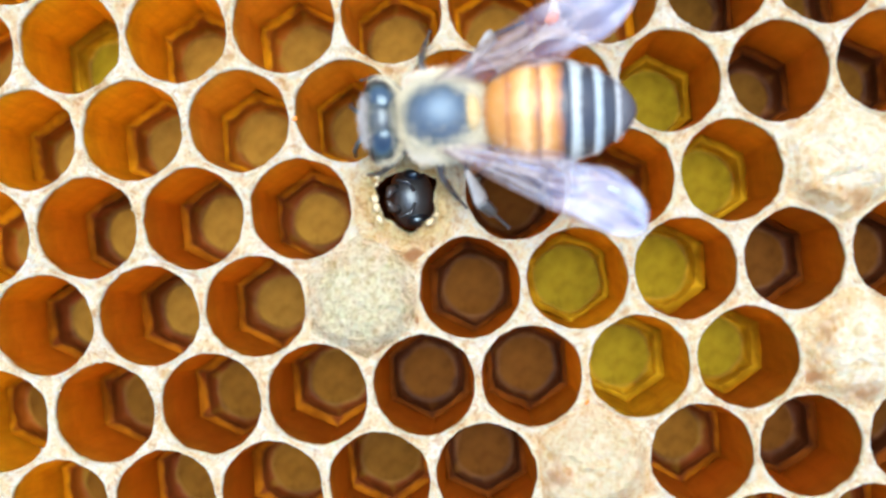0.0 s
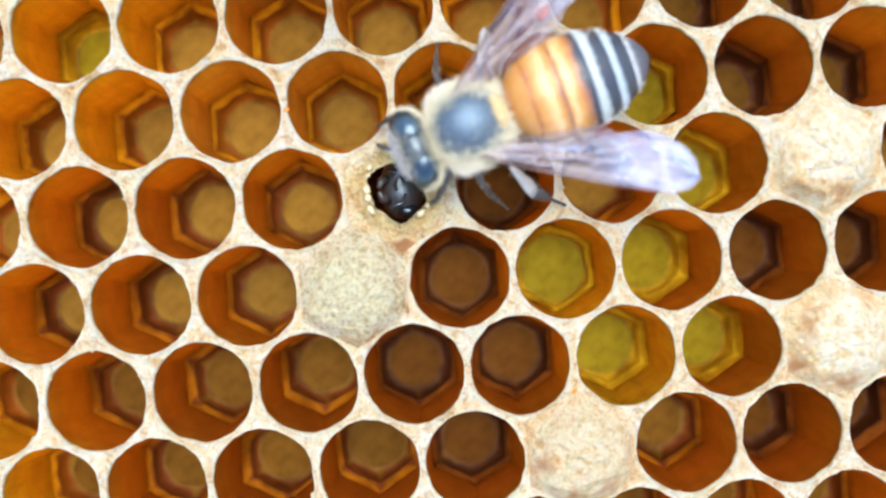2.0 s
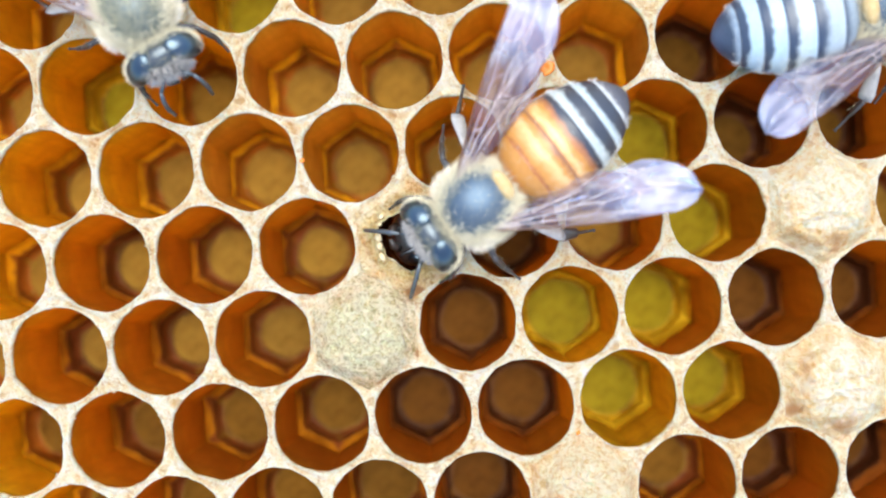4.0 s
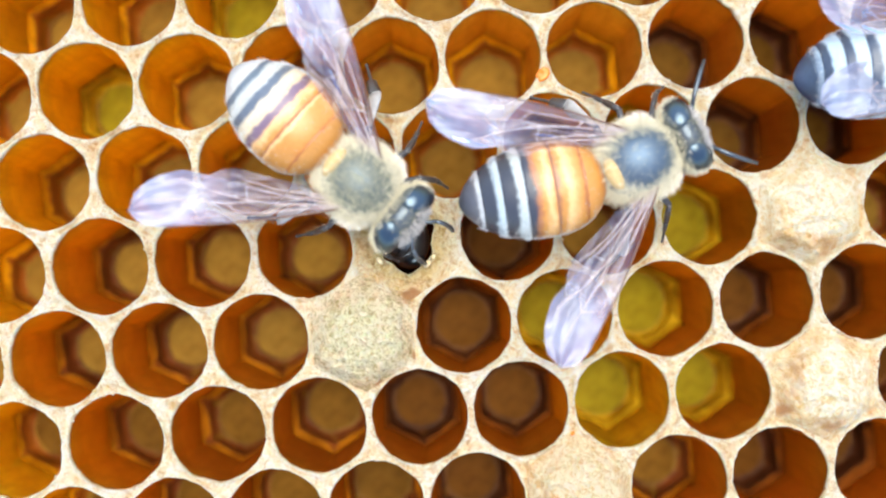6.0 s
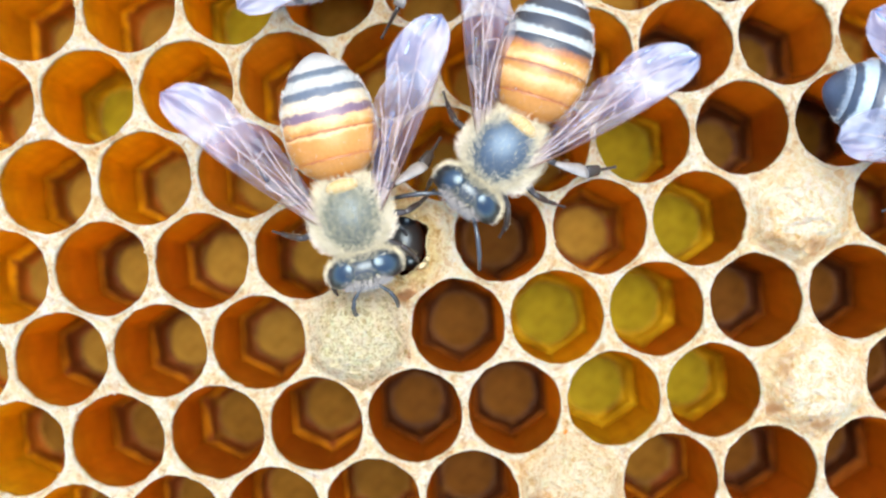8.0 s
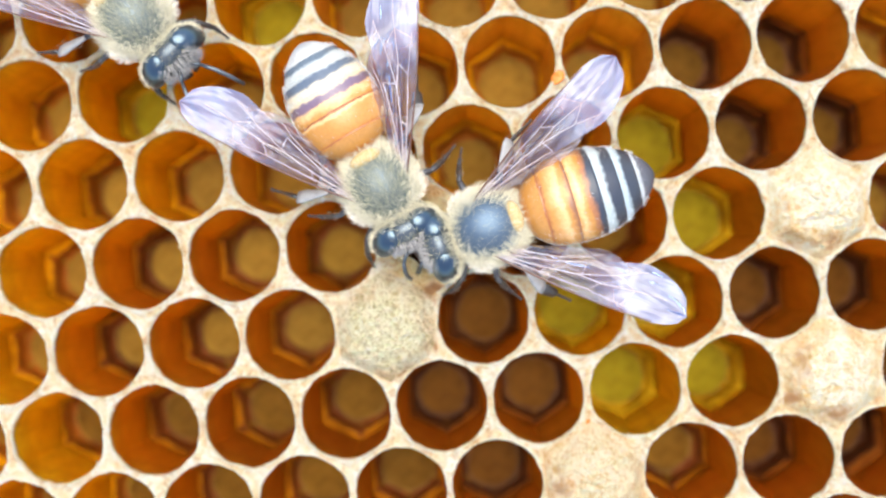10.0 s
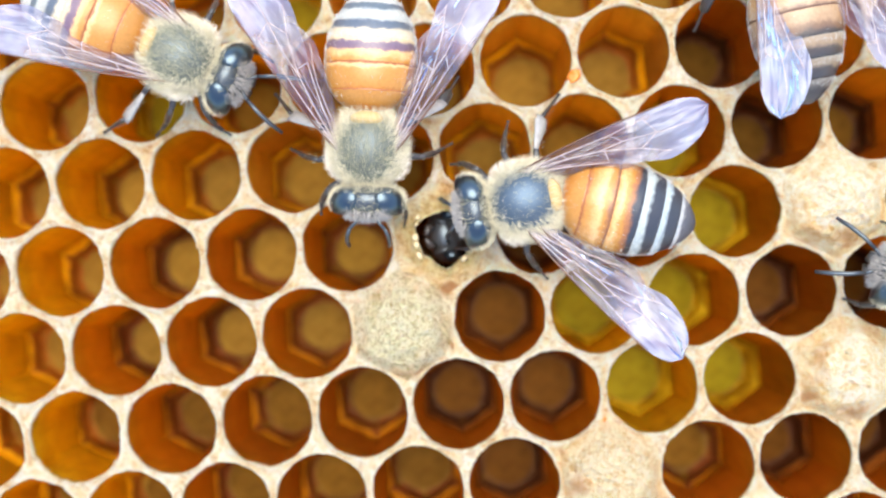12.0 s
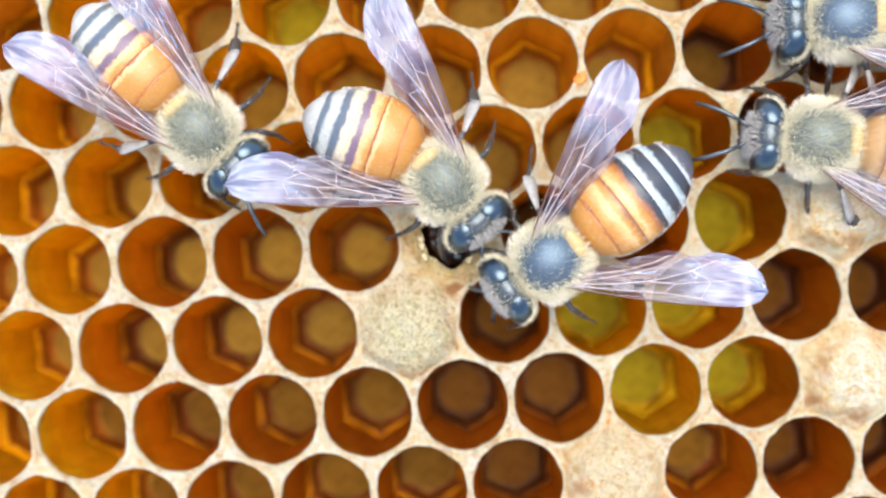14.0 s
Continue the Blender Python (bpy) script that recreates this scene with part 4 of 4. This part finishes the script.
# seconds, x, y, heading, bend of the abdomen, swing of the left and of the right wing
BEE_ROWS = {
    'A': [
        (0.0, -0.61, 8.19, 179.1, -2.6, 149, -152),
        (0.2, -1.17, 8.13, 202.9, -27.4, 139, -162),
        (0.5, -0.45, 6.71, 213.9, -16.7, 140, -148),
        (1.0, -0.19, 5.68, 218.2, -16.1, 144, -146),
        (1.5, -0.48, 5.90, 212.3, -14.1, 141, -141),
        (2.0, 0.98, 7.30, 198.9, -3.2, 145, -147),
        (2.5, 1.21, 6.97, 211.0, -10.3, 139, -147),
        (3.0, 0.84, 6.36, 208.8, 0.4, 150, -142),
        (4.0, 0.92, 6.05, 209.5, 3.4, 152, -142),
        (5.3, 0.58, 5.53, 216.3, 26.4, 154, -115),
        (5.4, 1.52, 5.19, 247.2, 7.3, 149, -143),
        (5.5, 4.72, 5.21, 313.9, -25.0, 136, -151),
        (5.7, 5.13, 4.76, 320.4, -10.4, 141, -147),
        (6.0, 9.16, 7.65, 383.0, -17.9, 140, -142),
        (6.2, 8.02, 11.54, 439.0, -0.0, 143, -139),
        (6.4, 7.48, 15.52, 448.6, 7.6, 164, -122),
        (6.5, 8.44, 15.84, 441.0, 12.5, 165, -86),
        (6.8, 2.27, 16.42, 510.0, -8.5, 143, -75),
        (7.0, 0.66, 16.08, 535.6, -16.6, 130, -91),
        (7.5, -0.80, 15.52, 536.9, -8.5, 141, -91),
        (8.0, 2.96, 8.90, 586.5, 22.2, 157, -136),
        (8.2, 3.35, 8.28, 580.1, 37.6, 164, -122),
        (9.2, 1.75, 7.05, 567.0, -8.0, 136, -142),
        (10.3, 0.49, 4.72, 548.7, -3.0, 138, -151),
        (10.5, 1.44, 4.76, 545.1, -8.5, 139, -147),
        (11.0, 1.63, 5.92, 549.0, -26.8, 132, -159),
        (11.5, 1.53, 6.15, 547.0, -24.4, 129, -157),
        (12.0, 1.78, 6.14, 546.1, -24.7, 124, -167),
        (12.5, 1.62, 5.66, 539.3, -15.8, 133, -152),
        (13.0, 0.92, 4.61, 537.0, 2.7, 142, -155),
        (13.5, 1.96, 3.81, 563.7, -11.9, 134, -153),
        (13.7, 2.45, 3.60, 572.1, -14.2, 131, -156),
        (14.0, 2.58, 3.12, 570.5, 2.7, 139, -147),
    ],
    'B': [
        (0.0, 3.93, 23.96, 165.2, 11.3, 145, -145),
        (1.0, 0.49, 22.60, 172.5, 4.3, 166, -160),
        (1.5, -3.58, 18.60, 173.0, 4.6, 168, -165),
        (1.8, -8.00, 20.00, 172.5, 8.0, 160, -150),
        (2.0, -10.90, 21.10, 172.5, 14.7, 145, -145),
        (2.2, -13.40, 19.80, 171.0, 14.0, 145, -145),
        (2.4, -11.80, 20.20, 169.0, 13.0, 145, -145),
        (2.6, -11.90, 20.60, 168.0, 12.0, 145, -145),
        (2.8, -16.10, 20.40, 169.0, 11.0, 145, -145),
        (3.0, -19.07, 22.55, 170.0, 9.3, 145, -145),
        (3.1, -18.60, 20.80, 215.0, 4.0, 145, -145),
        (3.2, -17.40, 18.30, 272.0, 0.6, 145, -145),
        (3.6, -16.20, 17.40, 288.0, 0.2, 145, -145),
        (4.4, -12.38, 15.46, 302.6, -10.6, 145, -145),
        (5.3, -5.55, 10.19, 314.4, -17.5, 132, -145),
        (5.5, -5.15, 9.44, 319.0, -22.4, 128, -150),
        (6.0, -4.64, 7.75, 315.9, -3.0, 145, -135),
        (6.5, -4.71, 6.29, 317.1, -14.2, 135, -145),
        (6.8, -4.63, 5.94, 301.0, -15.1, 140, -145),
        (7.0, -4.42, 5.83, 310.3, -25.5, 136, -146),
        (7.5, -5.01, 5.88, 291.1, -11.2, 138, -147),
        (8.0, -4.94, 6.25, 279.5, -1.5, 143, -140),
        (8.2, -5.10, 6.02, 283.8, -5.4, 136, -144),
        (10.3, -4.55, 8.38, 298.4, 1.6, 148, -144),
        (10.5, -3.93, 8.75, 309.0, -3.0, 144, -146),
        (11.0, -5.79, 8.24, 287.1, -3.1, 146, -144),
        (11.5, -5.32, 9.03, 274.3, 16.5, 152, -139),
        (12.0, -6.12, 9.58, 264.0, -1.9, 145, -143),
        (12.5, -5.23, 8.13, 267.6, -11.7, 140, -144),
        (13.0, -4.89, 7.48, 269.7, -4.2, 147, -137),
        (13.5, -4.14, 6.63, 290.7, -17.3, 136, -149),
        (13.7, -3.15, 7.02, 307.8, 9.4, 146, -135),
        (14.0, -2.63, 7.60, 305.4, 30.4, 161, -131),
    ],
    'C': [
        (0.0, -30.27, 24.22, -51.9, 11.3, 145, -145),
        (5.3, -14.84, 28.96, -53.6, -7.0, 145, -145),
        (6.8, -10.33, 22.58, -83.5, -3.5, 145, -145),
        (7.5, -5.37, 21.21, -68.0, 7.0, 145, -145),
        (7.8, -2.70, 19.23, -78.3, -0.9, 145, -145),
        (7.9, -1.77, 20.02, -22.4, -9.4, 145, -145),
        (8.0, -0.80, 21.36, 26.5, -10.5, 102, -181),
        (8.2, 2.02, 22.68, 29.7, -18.2, 145, -145),
        (8.5, -1.24, 26.66, 102.4, 7.2, 145, -145),
        (8.8, -7.59, 28.11, 181.1, 10.0, 145, -145),
        (9.1, -14.44, 27.92, 251.9, 5.5, 145, -145),
        (9.5, -16.66, 23.34, 302.6, 2.7, 145, -145),
        (10.3, -16.78, 15.75, 311.3, 8.1, 170, -155),
        (10.5, -16.68, 15.54, 311.3, 8.6, 170, -154),
        (11.0, -17.69, 16.33, 320.7, -6.6, 156, -161),
        (11.3, -15.87, 16.39, 341.7, 8.7, 156, -170),
        (11.5, -15.96, 16.16, 333.5, 6.7, 163, -166),
        (12.0, -15.46, 15.25, 331.1, 2.1, 158, -166),
        (12.5, -17.32, 16.31, 321.2, -5.4, 156, -157),
        (13.0, -16.55, 15.70, 326.8, -0.1, 156, -161),
        (13.5, -15.07, 15.37, 334.7, -0.1, 153, -164),
        (13.7, -15.07, 14.67, 334.2, -5.0, 150, -164),
        (14.0, -15.17, 11.42, 309.3, 2.5, 161, -161),
    ],
    'D': [
        (0.0, 28.92, -12.55, 163.6, 1.3, 145, -145),
        (8.0, 32.66, -11.75, 163.6, 1.6, 145, -145),
        (10.0, 29.50, -9.14, 87.5, 8.4, 145, -145),
        (10.5, 25.07, -5.66, 83.7, 10.7, 117, -125),
        (11.0, 17.28, 1.18, 139.8, -11.2, 138, -131),
        (11.3, 14.89, 7.01, 105.6, -3.9, 146, -130),
        (11.5, 16.02, 13.81, 79.5, 2.9, 146, -137),
        (12.0, 16.10, 18.91, 92.1, 4.1, 173, -148),
        (12.5, 16.31, 18.77, 92.2, 2.0, 75, -92),
        (13.0, 2.87, 20.43, 160.8, -15.2, 151, -99),
        (13.5, -0.45, 25.64, 161.0, -1.8, 145, -145),
        (14.0, -3.33, 29.27, 160.8, 1.1, 145, -145),
    ],
    'E': [
        (0.0, 18.69, 19.91, 20.0, 2.8, 164, -184),
        (1.0, 17.50, 19.66, 20.1, -1.7, 162, -186),
        (2.0, 18.72, 19.37, 24.9, -14.1, 157, -190),
        (2.5, 18.66, 16.80, 19.9, -17.4, 166, -190),
        (3.0, 19.08, 16.18, 23.5, -11.0, 168, -190),
        (4.2, 22.70, 13.35, 2.1, 1.8, 145, -145),
        (5.3, 26.23, 11.57, 1.9, 1.3, 155, -168),
        (5.5, 26.12, 11.33, -0.8, 3.7, 160, -166),
        (6.0, 26.27, 11.24, -0.8, 1.9, 158, -172),
        (6.5, 25.84, 9.77, -26.1, 7.8, 173, -164),
        (7.0, 25.97, 9.62, -26.2, 5.4, 170, -164),
        (7.5, 26.49, 8.71, -26.4, 1.3, 165, -164),
        (8.0, 27.84, 7.74, -15.3, -5.5, 155, -169),
        (9.0, 32.39, 5.27, -15.2, -5.0, 145, -145),
        (10.5, 38.92, 4.49, -15.2, 2.3, 145, -145),
        (11.5, 38.71, 10.09, 62.7, 12.8, 145, -145),
        (12.0, 37.46, 11.99, 86.3, 15.0, 145, -145),
        (12.5, 33.48, 13.68, 153.0, 16.1, 145, -145),
        (13.0, 30.52, 12.35, 173.2, 1.3, 145, -145),
        (13.5, 25.86, 12.81, 173.3, 0.1, 145, -145),
        (13.7, 22.76, 13.08, 173.4, -1.0, 145, -145),
        (14.0, 18.66, 14.15, 176.9, -6.1, 151, -148),
    ],
    'F': [
        (0.0, 32.28, -5.57, 162.0, 7.4, 145, -145),
        (9.0, 33.14, -3.98, 162.4, 6.9, 145, -145),
        (11.0, 26.62, -3.73, 162.5, 6.5, 145, -145),
        (12.0, 23.00, -0.41, 153.5, -0.7, 154, -131),
        (12.5, 21.90, -0.60, 144.4, 19.6, 171, -108),
        (13.0, 22.90, -3.00, 147.4, 12.4, 168, -115),
        (13.5, 23.75, 1.67, 153.3, 11.8, 145, -145),
        (13.7, 19.93, 5.79, 151.6, 12.2, 113, -129),
        (14.0, 16.93, 8.18, 170.9, -5.5, 148, -154),
    ],
}


def parts_named(thing, name):
    return [o for o in thing.children if o.name.split(".")[0] == name]


def motions():
    for b, key in zip(BEES, "ABCDEF"):
        rows = BEE_ROWS[key]
        walk(b, [(t, pose(x * MM, y * MM, 0.0002, 0, 0, h)) for t, x, y, h, bend, wl, wr in rows])
        walk(parts_named(b, "abdomen")[0], [(t, Matrix.Translation(WAIST * MM) @ pose(0, 0, 0, 0, 0, bend)) for t, x, y, h, bend, wl, wr in rows])
        for k, name in ((0, "forewing"), (1, "hindwing")):
            for ob in parts_named(b, name):
                side = 1 if ob.matrix_basis.translation.y > 0 else -1
                walk(ob, [(t, wing_rest(side, wl if side > 0 else -wr)[k]) for t, x, y, h, bend, wl, wr in rows])
        if key == "A":   # its feelers are down in the torn cell but for the walk about
            for ob in parts_named(parts_named(b, "head")[0], "antenna"):
                side = 1 if ob.data.vertices[0].co.y > 0 else -1
                down, out = pose(0, 0, 0, 0, 58, side * -8), pose(0, 0, 0, 0, -2, side * 24)
                walk(ob, [(0.0, down), (3.4, down), (4.6, out), (8.6, out), (9.8, down), (14.0, down)])
        # legs step while the bee walks
        for n, ob in enumerate(parts_named(b, "leg")):
            place = ob.matrix_basis.copy()
            side = 1 if place.translation.y > 0 else -1
            steps, way = [], 0.0
            count = 28
            for j in range(count * 2 + 1):
                t = 14.0 * j / (count * 2)
                x, y, h = (float(np.interp(t, [r[0] for r in rows], [r[q] for r in rows])) for q in (1, 2, 3))
                if j:
                    way += math.hypot(x - px, y - py) + abs(h - ph) * 0.05
                px, py, ph = x, y, h
                swing = 11 * math.sin(way * 0.9 + (n % 2) * math.pi + (n // 2) * 2.1)
                steps.append((t, place @ pose(0, 0, 0, 0, 0, side * swing)))
            walk(ob, steps)


motions()
